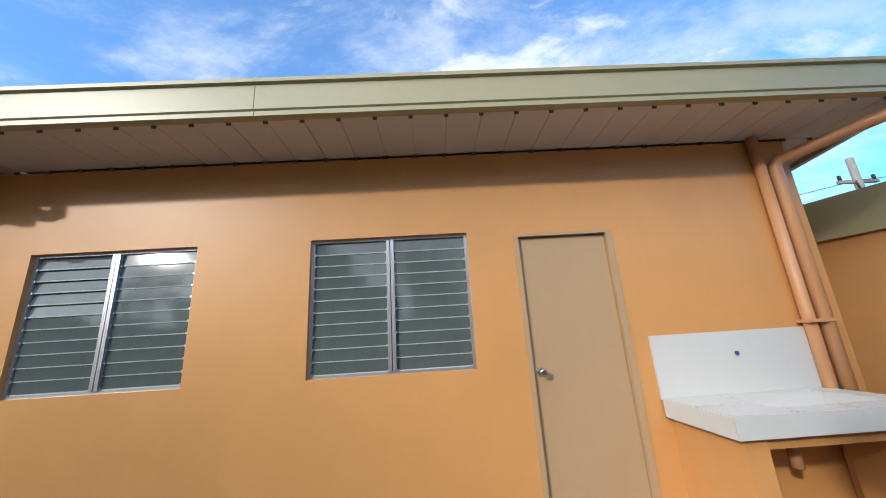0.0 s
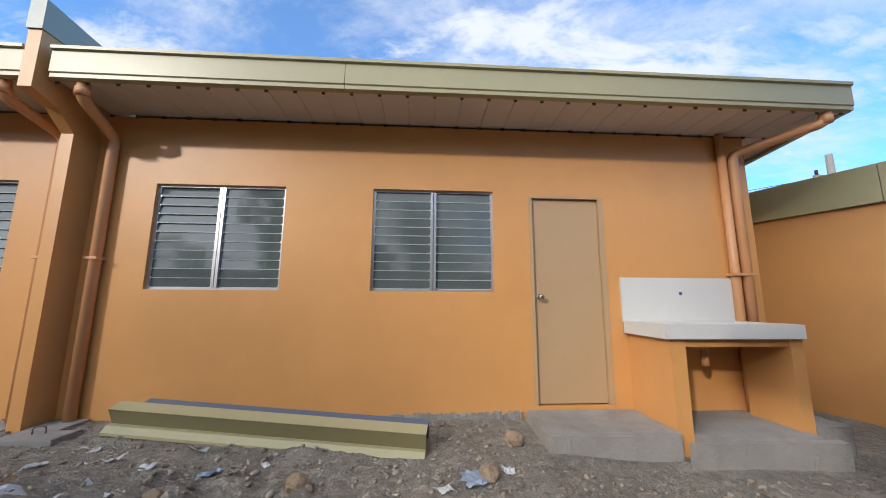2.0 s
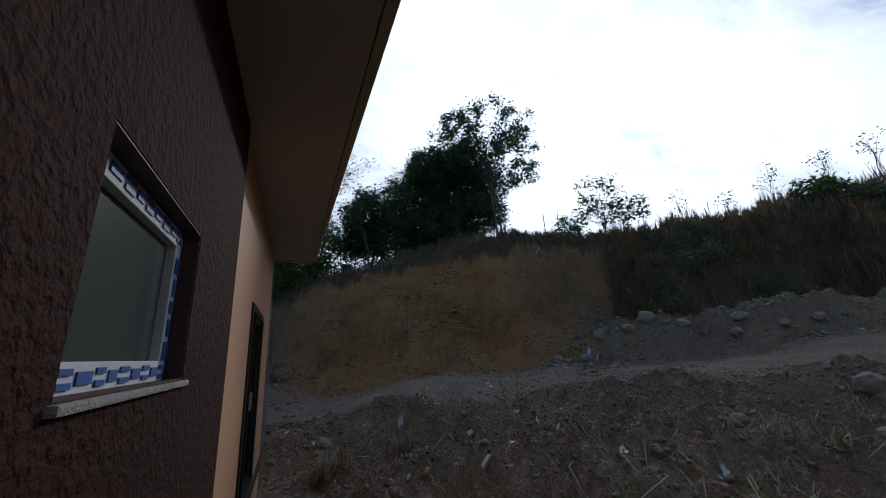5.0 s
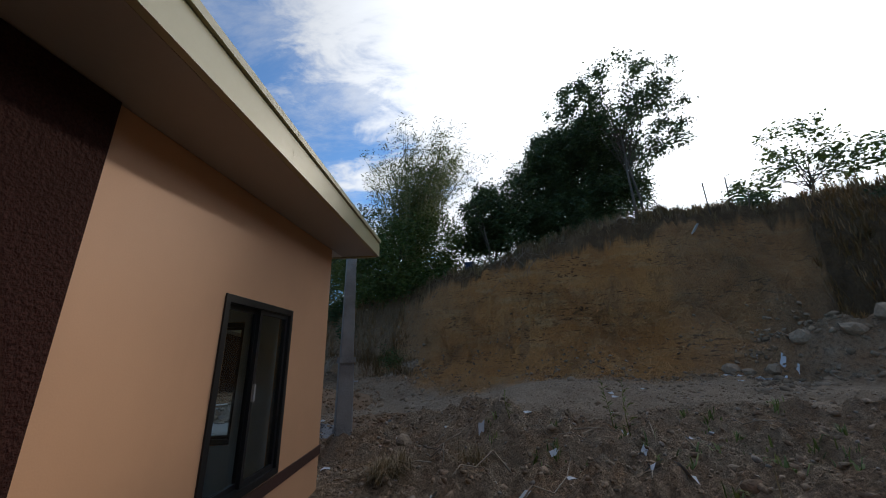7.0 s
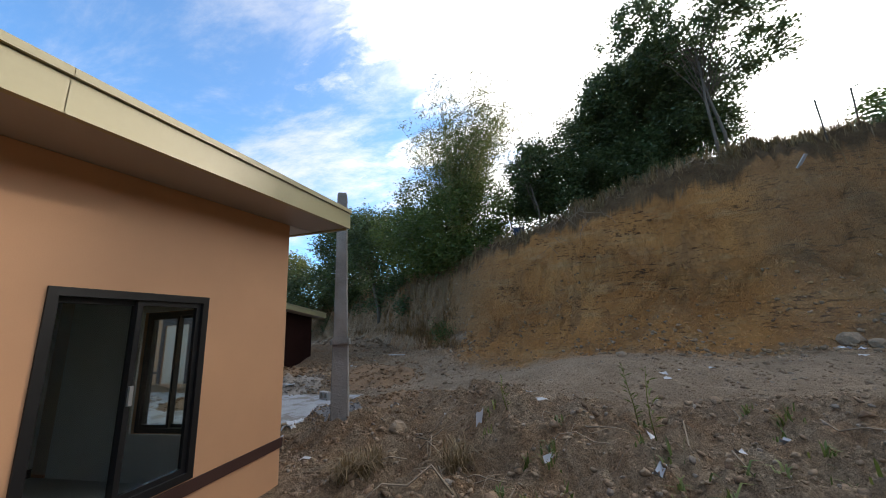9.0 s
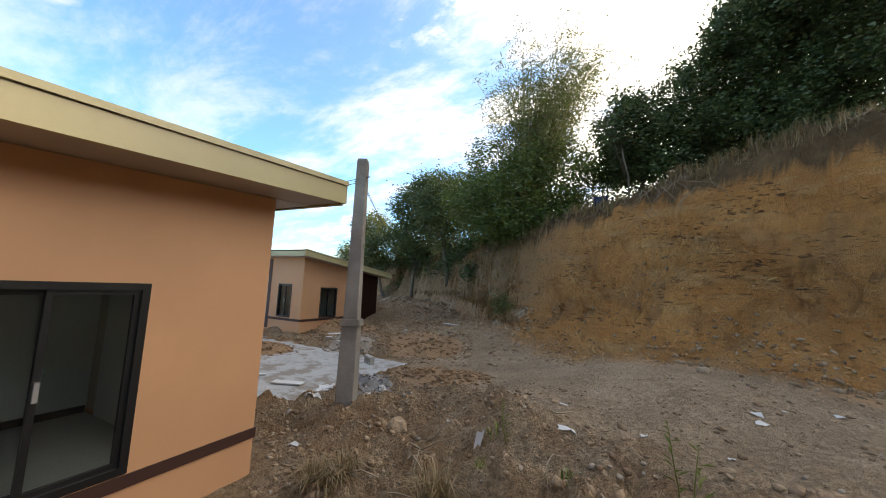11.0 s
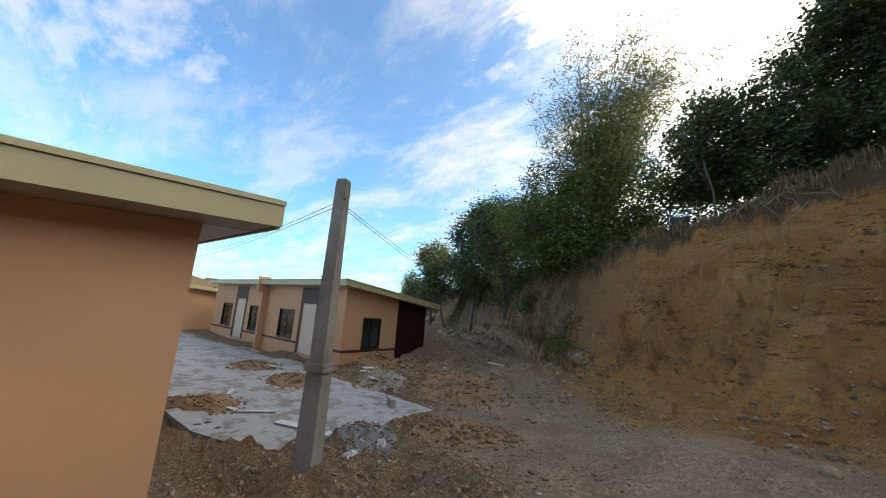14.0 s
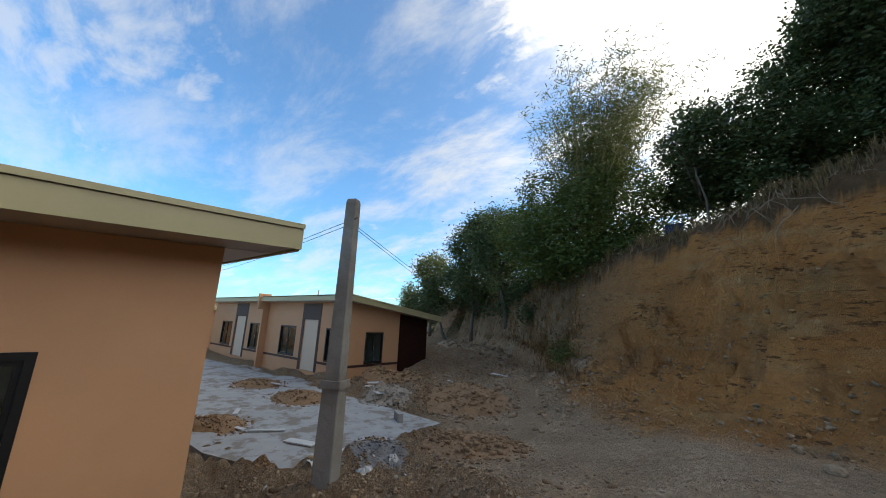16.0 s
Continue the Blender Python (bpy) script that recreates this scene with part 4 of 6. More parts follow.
def end_house(name, label, x0, x1, front, back, base, top_front, top_back, fronts, end_window, brown, doors, fins=(), vent=None):
    """A house whose gable end stands at x0 and faces -x. front, back: y of its long walls; the roof falls from front to back."""
    h = thing(name, label, "house", "peach row houses")
    s = 1 if back > front else -1
    lo, hi = min(front, back), max(front, back)

    def top(y):
        return top_front + (top_back - top_front) * (y - front) / (back - front)
    holes = [end_window] + ([vent] if vent else [])
    part("wall", holed_wall(lo, hi, base - 0.6, top_front, holes, x0, x0 + 0.11, "y", lambda y: top(y) + 0.028), M_PEACH, h)
    part("inner_wall", holed_wall(lo + 0.12, hi - 0.12, base + 0.02, top_front - 0.1, holes, x0 + 0.112, x0 + 0.13, "y", lambda y: top(y) - 0.1), M_PALE, h)
    fo = [(*w, "w") for w in fronts] + [(*d, "d") for d in doors]
    fy0, fy1 = sorted((front, front + s * 0.11))
    part("wall", holed_wall(x0 + 0.112, x1, base - 0.6, top_front + 0.024, [o[:4] for o in fo], fy0, fy1), M_PEACH, h)
    iy0, iy1 = sorted((front + s * 0.112, front + s * 0.13))
    part("inner_wall", holed_wall(x0 + 0.135, x1, base + 0.02, top_front - 0.12, [o[:4] for o in fo], iy0, iy1), M_PALE, h)
    by0, by1 = sorted((back, back - s * 0.11))
    part("wall", box(x0 + 0.112, x1, by0, by1, base - 0.6, top_back - 0.02), M_PEACH, h)
    part("wall", box(x1, x1 + 0.1, lo, hi, base - 0.6, top_back), M_PEACH, h)
    py0, py1 = sorted((front + s * 0.14, back - s * 0.12))
    part("partition", box(x0 + 3.1, x0 + 3.2, py0, py1, base, top_back - 0.05), M_PALE, h)
    part("partition", box(x0 + 0.14, x0 + 3.09, *sorted((back - s * 1.48, back - s * 1.40)), base, top_back - 0.05), M_PALE, h)
    part("floor", box(x0 + 0.14, x1 - 0.01, py0, py1, base - 0.1, base + 0.01), M_GREYTILE, h)
    sk = bmesh.new()
    add_box(sk, x0 + 3.085, x0 + 3.099, py0 + 0.01, py1 - 0.01, base + 0.012, base + 0.10)
    part("skirting", sk, M_BLACK, h)
    # dark bands and stucco field
    bz0, bz1 = base + 0.34, base + 0.43
    b0, b1 = brown
    ow, sc = sorted((front, b0 if abs(b0 - front) < abs(b1 - front) else b1))
    part("band", box(x0 - 0.014, x0 - 0.002, ow - (0.014 if s > 0 else 0), sc + (0.014 if s < 0 else 0), bz0, bz1), M_BROWN, h, "dark brown plinth band")
    part("stucco_field", holed_wall(min(b0, b1), max(b0, b1), base - 0.5, top_front, [vent] if vent else [], x0 - 0.026, x0 - 0.002, "y", lambda y: top(y) + 0.022), M_STUCCO, h, "rough dark brown stucco field")
    edges = sorted([x0] + [e for d in doors for e in (d[0] - 0.16, d[1] + 0.16)] + [x1])
    for a, b in zip(edges[::2], edges[1::2]):
        q0, q1 = sorted((front - s * 0.014, front - s * 0.002))
        part("band", box(a, b, q0, q1, bz0, bz1), M_BROWN, h)
    for d in doors:
        q0, q1 = sorted((front - s * 0.016, front - s * 0.002))
        bm = bmesh.new()
        add_box(bm, d[0] - 0.16, d[0] - 0.002, q0, q1, base, d[3])
        add_box(bm, d[1] + 0.002, d[1] + 0.16, q0, q1, base, d[3])
        add_box(bm, d[0] - 0.16, d[1] + 0.16, q0, q1, d[3], top_front - 0.02)
        part("door_surround", bm, M_BROWN, h, "dark brown painted door surround")
        q0, q1 = sorted((front + s * 0.03, front + s * 0.07))
        part("door", box(d[0] + 0.005, d[1] - 0.005, q0, q1, d[2] + 0.01, d[3] - 0.005, 0.004), M_CREAM, h, "cream panel front door")
    for w in fronts:
        slider(h, *w, front, "x", -s)
    slider(h, *end_window, x0, "y", -1)
    for fx in fins:
        q0, q1 = sorted((front - s * 0.55, front - s * 0.002))
        bm = bmesh.new()
        add_box(bm, fx - 0.06, fx + 0.06, *sorted((front - s * 0.3, front - s * 0.002)), base - 0.3, top_front - 0.3)
        add_box(bm, fx - 0.06, fx + 0.06, q0, q1, top_front - 0.3, top_front + 0.42)
        part("fin", bm, M_PEACH, h)
    # roof
    e = x0 - 0.51
    yf, yb = front - s * 0.46, back + s * 0.45

    def soff(y):
        return top(y) + 0.03
    bm = bmesh.new()
    add_prism(bm, [(yf, soff(yf) + 0.16), (yb, soff(yb) + 0.16), (yb, soff(yb) + 0.19), (yf, soff(yf) + 0.19)], "x", e + 0.02, x1 + 0.3)
    part("roof", bm, M_ROOF, h, "low-pitched metal roof sheet")
    # gable soffit: shade under the overhang comes from the darker sheet colour
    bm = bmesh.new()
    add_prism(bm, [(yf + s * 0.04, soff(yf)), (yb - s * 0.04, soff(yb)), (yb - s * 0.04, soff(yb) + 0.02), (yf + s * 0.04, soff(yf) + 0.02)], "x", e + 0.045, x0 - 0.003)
    part("soffit", bm, M_SOFFIT_SHADED, h)
    bm = bmesh.new()
    yy0, yy1 = sorted((yf + s * 0.04, front - s * 0.003))
    add_prism(bm, [(yy0, soff(yy0) - 0.003), (yy1, soff(yy1) - 0.003), (yy1, soff(yy1) + 0.016), (yy0, soff(yy0) + 0.016)], "x", x0, x1 + 0.28)
    part("soffit", bm, M_SOFFIT, h)
    mid = back - s * 2.1
    for a, b in ((yf, mid - s * -0.002), (mid - s * 0.002, yb)):
        bm = bmesh.new()
        add_prism(bm, [(a, soff(a) - 0.004), (b, soff(b) - 0.004), (b, soff(b) + 0.185), (a, soff(a) + 0.185)], "x", e, e + 0.04)
        part("barge_board", bm, M_OLIVE, h, "olive cream metal barge flashing")
        bm = bmesh.new()
        add_prism(bm, [(a, soff(a) + 0.19), (b, soff(b) + 0.19), (b, soff(b) + 0.235), (a, soff(a) + 0.235)], "x", e - 0.02, e + 0.06)
        part("drip_edge", bm, M_OLIVE, h)
    for yy in (yf, yb):
        q0, q1 = sorted((yy, yy + (s if yy == yf else -s) * 0.036))
        bm = box(e + 0.042, x1 + 0.3, q0, q1, soff(yy) - 0.02, soff(yy) + 0.205)
        part("fascia", bm, M_OLIVE, h)
    return h


end_house("peach_house", "peach rendered end house with brown stucco field and black windows", -0.9, 11.6, -8.8, -4.40, -0.05, 2.565, 2.29,
          [(0.02, 0.88, 0.42, 1.71), (3.7, 4.9, 0.42, 1.71)], (-7.835, -6.835, 0.39, 1.71), (-5.87, -4.40), [(2.0, 2.85, -0.05, 2.0)], vent=(-5.26, -4.76, 1.30, 1.655))
end_house("peach_house", "peach rendered house with brown door surrounds and black windows", 6.45, 19.2, -15.78, -20.3, -0.10, 2.60, 2.08,
          [(7.0, 7.75, 0.36, 1.62), (9.98, 11.3, 0.36, 1.62), (13.1, 14.4, 0.36, 1.62), (16.6, 17.9, 0.36, 1.62)], (-17.6, -16.68, 0.34, 1.53), (-20.3, -18.5), [(8.35, 9.4, -0.1, 1.92), (15.0, 16.1, -0.1, 1.92)], fins=(12.68,))


def taped_window():
    """The small fixed window in the stucco, its frame still wrapped in printed tape."""
    t = thing("vent_window", "small frosted window with white and blue printed protective tape", "window")
    y0, y1, z0, z1, x = -5.26, -4.76, 1.30, 1.655, -0.9
    w = 0.045
    bm = bmesh.new()
    for a, b, c, d in ((y0, y0 + 0.0035, z0, z1), (y1 - 0.0035, y1, z0, z1), (y0 + 0.0035, y1 - 0.0035, z1 - 0.0035, z1), (y0 + 0.0035, y1 - 0.0035, z0, z0 + 0.0035)):
        add_box(bm, x - 0.024, x + 0.012, a, b, c, d)
    part("reveal", bm, M_BROWN, t, "dark brown painted reveal")
    bm = bmesh.new()
    for a, b, c, d in ((y0 + 0.004, y0 + w, z0, z1), (y1 - w, y1 - 0.004, z0, z1), (y0 + w, y1 - w, z0, z0 + w), (y0 + w, y1 - w, z1 - w, z1)):
        add_box(bm, x + 0.012, x + 0.06, a, b, c, d, 0.002)
    part("frame", bm, M_PAPER, t, "frame wrapped in white tape")
    part("pane", box(x + 0.03, x + 0.036, y0 + w, y1 - w, z0 + w, z1 - w), M_FROST, t, "grey frosted pane")
    rnd = random.Random(3)
    bm = bmesh.new()
    for horizontal, c0, c1, fixed in ((True, y0 + 0.01, y1 - 0.01, z0 + w / 2), (True, y0 + 0.01, y1 - 0.01, z1 - w / 2), (False, z0 + w, z1 - w, y0 + w / 2), (False, z0 + w, z1 - w, y1 - w / 2)):
        c, k = c0, 0
        while c < c1 - 0.03:
            L = rnd.uniform(0.028, 0.045)
            hh = 0.018 if k % 2 else 0.009
            for o in ((-0.009, 0.009) if k % 2 == 0 else (0.0,)):
                if horizontal:
                    add_box(bm, x + 0.009, x + 0.0115, c, c + L, fixed + o - hh / 2, fixed + o + hh / 2)
                else:
                    add_box(bm, x + 0.009, x + 0.0115, fixed + o - hh / 2, fixed + o + hh / 2, c, c + L)
            c += L + 0.012
            k += 1
    part("print", bm, M_TAPEBLUE, t, "blue print bars")
    part("sill", box(x - 0.038, x + 0.008, y0 - 0.012, y1 + 0.012, z0 - 0.014, z0 - 0.001, 0.004), M_CONC, t, "rough cement sill")


taped_window()


# ---- yard slab, poles, wires ----
def ribbon_slab():
    t = thing("yard_slab", "weathered concrete yard slab partly covered with mud", "slab", kind="structure")
    outline = [(0.95, -14.55), (0.75, -10.75), (2.6, -10.2), (5.5, -10.15), (24, -10.3), (24, -15.2), (6.4, -15.3), (4.9, -14.75)]
    bm = bmesh.new()
    add_prism(bm, outline, "z", -0.55, -0.285)
    part("slab", bm, M_SLAB, t)


ribbon_slab()


def concrete_pole():
    t = thing("concrete_post", "weathered rectangular concrete power post with a collar", "post")
    x, y, z0 = -0.727, -10.28, -0.3
    yaw = radians(24)
    bm = bmesh.new()

    def ring(w, d, z):
        c = 0.09
        return [bm.verts.new((x + 0.93 * (a * w * math.cos(yaw) - b * d * math.sin(yaw)), y + 0.93 * (a * w * math.sin(yaw) + b * d * math.cos(yaw)), z)) for a, b in ((-1 + c, -1), (1 - c, -1), (1, -1 + c), (1, 1 - c), (1 - c, 1), (-1 + c, 1), (-1, 1 - c), (-1, -1 + c))]
    levels = [(0.135, 0.125, z0), (0.128, 0.118, 0.6), (0.118, 0.108, 1.20), (0.106, 0.098, 1.26), (0.086, 0.08, 2.6), (0.078, 0.072, 3.52), (0.066, 0.062, 3.56)]
    rings = [ring(*lv) for lv in levels]
    for r, s in zip(rings, rings[1:]):
        for k in range(8):
            bm.faces.new((r[k], r[(k + 1) % 8], s[(k + 1) % 8], s[k]))
    bm.faces.new(rings[-1])
    part("shaft", bm, M_POLE, t)
    bm = bmesh.new()
    lo = ring(0.146, 0.136, 1.20)
    hi = ring(0.138, 0.128, 1.285)
    for k in range(8):
        bm.faces.new((lo[k], lo[(k + 1) % 8], hi[(k + 1) % 8], hi[k]))
    bm.faces.new(hi)
    bm.faces.new(lo[::-1])
    part("collar", bm, M_POLE, t)
    part("rod", tube([(x - 0.19, y + 0.06, 3.27), (x + 0.19, y - 0.06, 3.27)], 0.007, 6), M_WIRE, t)


concrete_pole()


def wire(pts, r=0.004, label="thin black overhead cable"):
    a, b = Vector(pts[0]), Vector(pts[1])
    sag = pts[2]
    line = [a.lerp(b, k / 14) - Vector((0, 0, sag * 4 * (k / 14) * (1 - k / 14))) for k in range(15)]
    ob = part("cable", tube(line, r, 5), M_WIRE)
    tagged(ob, label, "cable", "overhead cables")


wire(((-0.73, -10.30, 3.30), (30, -17.0, 6.0), 0.5), 0.0045)
wire(((-0.73, -10.30, 3.24), (30, -16.0, 5.2), 0.5), 0.0045)
wire(((-0.73, -10.30, 3.24), (22, -47, 4.6), 0.3), 0.0045)
wire(((-0.73, -10.30, 3.20), (20.5, -46, 3.6), 0.3), 0.0045)


def far_post(x, y, z1, r=0.11, arm=False):
    t = thing("utility_post", "slim grey utility post far off", "post", "far utility posts")
    z0 = height(x, y) - 0.3
    part("shaft", tube([(x, y, z0), (x, y, z1)], [r, r * 0.6], 10), M_POLE, t)
    if arm:
        part("crossarm", box(x - 0.7, x + 0.7, y - 0.05, y + 0.05, z1 - 0.9, z1 - 0.8), M_POLE, t)
        part("lamp_arm", tube([(x, y, z1 - 1.2), (x - 0.9, y - 0.6, z1 - 1.05)], 0.035, 6), M_POLE, t)
        for k in (-0.6, 0.0, 0.6):
            part("insulator", tube([(x + k, y, z1 - 0.8), (x + k, y, z1 - 0.62)], 0.05, 8), M_WIRE, t)


far_post(13.6, 7.6, 6.4, 0.17, True)
far_post(8.7, -21.6, 2.0, 0.06)
far_post(25.5, -31, 3.4, 0.09)
far_post(24, -46, 4.6, 0.12)
far_post(44, -38, 6.2, 0.12)
wire(((13.6, 7.6, 5.6), (3.4, 20, 6.2), 0.2), 0.012)
wire(((13.6, 7.6, 5.6), (40, -3, 7.0), 0.8), 0.012)


# ---- plants ----
def leaf_quads(rng, centres, spread, per, size, flat=0.35, droop=0.0, slim=0.45):
    """Arrays of small pointed leaves scattered about clump centres."""
    n = len(centres) * per
    c = np.repeat(centres, per, 0) + rng.normal(0, 1, (n, 3)) * np.asarray(spread)
    d = rng.normal(0, 1, (n, 3))
    d[:, 2] = d[:, 2] * flat - droop
    d /= np.linalg.norm(d, axis=1, keepdims=True)
    u = rng.normal(0, 1, (n, 3))
    s = np.cross(d, u)
    s /= np.linalg.norm(s, axis=1, keepdims=True) + 1e-9
    L = size * rng.uniform(0.6, 1.4, (n, 1))
    v = np.stack([c - d * L * 0.5, c + s * L * slim * 0.5 - d * L * 0.05, c + d * L * 0.5, c - s * L * slim * 0.5 - d * L * 0.05], 1).reshape(-1, 3)
    f = np.arange(n * 4).reshape(-1, 4)
    return v, f


def big_mesh(name, v, f, material, parent=None):
    me = bpy.data.meshes.new(name)
    v, f = np.asarray(v, np.float32), np.asarray(f, np.int32)
    me.vertices.add(len(v))
    me.vertices.foreach_set("co", v.ravel())
    me.loops.add(f.size)
    me.loops.foreach_set("vertex_index", f.ravel())
    me.polygons.add(len(f))
    me.polygons.foreach_set("loop_start", np.arange(0, f.size, f.shape[1], dtype=np.int32))
    me.update(calc_edges=True)
    me.materials.append(material)
    ob = new(name, me)
    ob.parent = parent
    return ob


def clump_points(rng, blobs, count):
    """Centres of leaf clumps, most of them near the skins of the blobs (x, y, z, rx, rz)."""
    w = np.array([b[3] ** 2 for b in blobs])
    pick = rng.choice(len(blobs), count, p=w / w.sum())
    d = rng.normal(0, 1, (count, 3))
    d /= np.linalg.norm(d, axis=1, keepdims=True)
    r = rng.uniform(0.25, 1, (count, 1)) ** 0.45
    B = np.array(blobs)[pick]
    return B[:, :3] + d * r * np.stack([B[:, 3], B[:, 3], B[:, 4]], 1)


def tree(label, base, blobs, clumps, per, leaf, material, trunk_r, seed, spread=0.3, limbs=14, forks=1, name="tree", sink_in=0.3):
    rng = np.random.RandomState(seed)
    t = thing(name, label, "tree")
    x, y = base
    z = height(x, y) - sink_in
    pts = clump_points(rng, blobs, clumps)
    heart = Vector(pts.mean(0))
    low = pts[:, 2].min()
    bm = bmesh.new()
    for k in range(forks):
        off = Vector(((k - (forks - 1) / 2) * trunk_r * 5, 0.05 * k, 0))
        top = Vector((heart.x, heart.y, low + 0.55 * (heart.z - low)))
        foot = Vector((x, y, z)) + off
        line = [foot.lerp(top, q) + Vector((0.12 * math.sin(5 * q + k + seed), 0.12 * math.cos(4 * q + seed), 0)) * (1 if 0 < q < 1 else 0) for q in (0, 0.25, 0.5, 0.75, 1)]
        add_tube(bm, line, [trunk_r * q for q in (1.25, 0.95, 0.8, 0.65, 0.45)], 8)
    for k in range(limbs):
        tip = Vector(pts[rng.randint(len(pts))])
        q = rng.uniform(0.45, 1.0)
        start = line[0].lerp(line[-1], q)
        mid = start.lerp(tip, 0.5) + Vector((0, 0, 0.12 * (tip - start).length))
        add_tube(bm, [start, mid, tip], [trunk_r * 0.38, trunk_r * 0.22, trunk_r * 0.07], 5)
    part("trunk", bm, M_BARK, t)
    v, f = leaf_quads(rng, pts, spread, per, leaf)
    big_mesh("crown", v, f, material, t)
    return t


tree("tall slender tree with a sparse leafy crown on the hill edge", (-10.7, -18.5), [(-10.87, -18.85, 13.14, 2.61, 1.32), (-9.09, -19.27, 13.0, 1.47, 1.13), (-12.8, -18.69, 12.46, 1.34, 1.13), (-12.61, -19.0, 10.72, 1.33, 0.58), (-10.12, -19.33, 11.5, 1.65, 0.77)],
     250, 58, 0.16, M_LEAF_DARK, 0.058, 11, 0.17, 44, forks=2)
tree("big dark evergreen tree with a dense round crown", (-10.19, -23.11), [(-9.13, -22.72, 12.27, 1.92, 1.65), (-10.86, -22.68, 12.54, 2.18, 1.52), (-10.19, -23.11, 11.41, 3.26, 2.59), (-12.67, -21.93, 11.04, 1.25, 1.56), (-8.0, -23.33, 10.51, 2.2, 2.0), (-11.14, -21.94, 9.16, 2.12, 1.09), (-8.68, -22.68, 8.25, 2.49, 1.12)],
     1350, 105, 0.14, M_LEAF_DARK, 0.22, 12, 0.19, 30)
tree("dark bushy tree with drooping leaves", (-4.87, -22.31), [(-4.87, -22.31, 8.48, 1.72, 1.66), (-5.91, -22.2, 7.52, 1.57, 1.33), (-4.14, -23.08, 7.24, 1.07, 0.94)], 420, 84, 0.14, M_LEAF_DARK, 0.1, 13, 0.2)
tree("thin half-bare sapling with few leaves", (-4.5, -20.9), [(-4.3, -21.0, 8.4, 1.3, 1.3)], 16, 8, 0.2, M_LEAF_MID, 0.04, 15, 0.22, 16)
tree("broad green tree below the bamboo", (0.6, -23.0), [(0.4, -23.2, 6.3, 2.6, 2.0), (-1.6, -23.0, 7.0, 2.0, 2.2), (2.1, -24.2, 8.3, 1.5, 1.8), (3.4, -25.0, 6.9, 1.8, 1.9), (1.9, -24.2, 6.0, 1.9, 1.8), (0.2, -22.8, 4.9, 2.1, 0.9), (-2.6, -23.0, 6.0, 1.3, 1.6)], 760, 70, 0.15, M_LEAF_MID, 0.16, 16, 0.27)
tree("dark green roadside tree", (6.23, -27.84), [(6.23, -27.84, 6.96, 2.32, 2.47), (7.93, -28.98, 8.46, 1.97, 1.72)], 360, 60, 0.2, M_LEAF_DARK, 0.14, 17, 0.36)
tree("dark green roadside tree", (11.32, -31.52), [(11.32, -31.52, 8.26, 2.0, 1.9), (10.54, -31.4, 5.91, 2.52, 2.06)], 340, 54, 0.22, M_LEAF_DARK, 0.14, 18, 0.38)
tree("dark green roadside tree", (15.69, -33.92), [(15.69, -33.92, 5.22, 2.6, 1.95), (20.6, -35.52, 3.73, 2.18, 1.45)], 300, 44, 0.26, M_LEAF_DARK, 0.14, 19, 0.42)
tree("bright green roadside tree", (18.56, -35.01), [(18.56, -35.01, 7.38, 1.77, 1.65)], 170, 34, 0.24, M_LEAF_BAMBOO, 0.14, 20, 0.36)
tree("pale green roadside sapling", (24.84, -38.35), [(24.84, -38.35, 4.9, 1.1, 1.65)], 70, 26, 0.24, M_LEAF_BAMBOO, 0.08, 22, 0.3)
tree("light sparse tree behind the hill brow", (-18.4, -18.8), [(-18.4, -18.8, 9.9, 1.5, 1.3), (-19.8, -17.8, 8.8, 1.3, 0.8), (-17.0, -19.6, 8.4, 1.0, 0.7)], 130, 24, 0.19, M_LEAF_MID, 0.06, 21, 0.17, 26)
for k, (bx_, by_, bz_, r_) in enumerate(((-16.4, -19.9, 7.7, 0.9), (-24.4, -11.5, 7.9, 0.8), (-26.2, -6.2, 8.1, 1.2), (-27.4, -2.0, 8.4, 1.3), (-27.8, 1.2, 8.3, 1.3), (-28.5, 4.4, 8.2, 1.5), (-28.8, 7.6, 8.2, 1.5), (-29.4, 11, 8.4, 1.7), (-30, 15, 8.6, 1.9))):
    tree("leafy shrub on the hill brow", (bx_, by_), [(bx_, by_, bz_ - 0.3, r_, r_ * 0.75), (bx_ + 0.5, by_ + 0.9, bz_ - 0.6, r_ * 0.7, r_ * 0.5)], int(80 * r_), 26, 0.2, M_LEAF_MID if k % 3 else M_LEAF_DARK, 0.05, 30 + k, 0.2, 10, name="shrub")

for k, (bx_, by_, h_) in enumerate(((-21.0, -15.6, 1.6), (-22.6, -14.2, 1.3), (-23.8, -12.6, 2.0), (-24.6, -10.6, 1.7), (-25.2, -9.2, 2.2), (-25.8, -7.4, 1.5), (-26.4, -5.0, 1.6))):
    z_ = height(bx_, by_)
    tree("thin half-bare sapling with few leaves", (bx_, by_), [(bx_, by_, z_ + h_ * 0.85, 0.5, h_ * 0.4)], 16, 7, 0.13, M_LEAF_MID, 0.022, 60 + k, 0.14, 12, name="sapling")

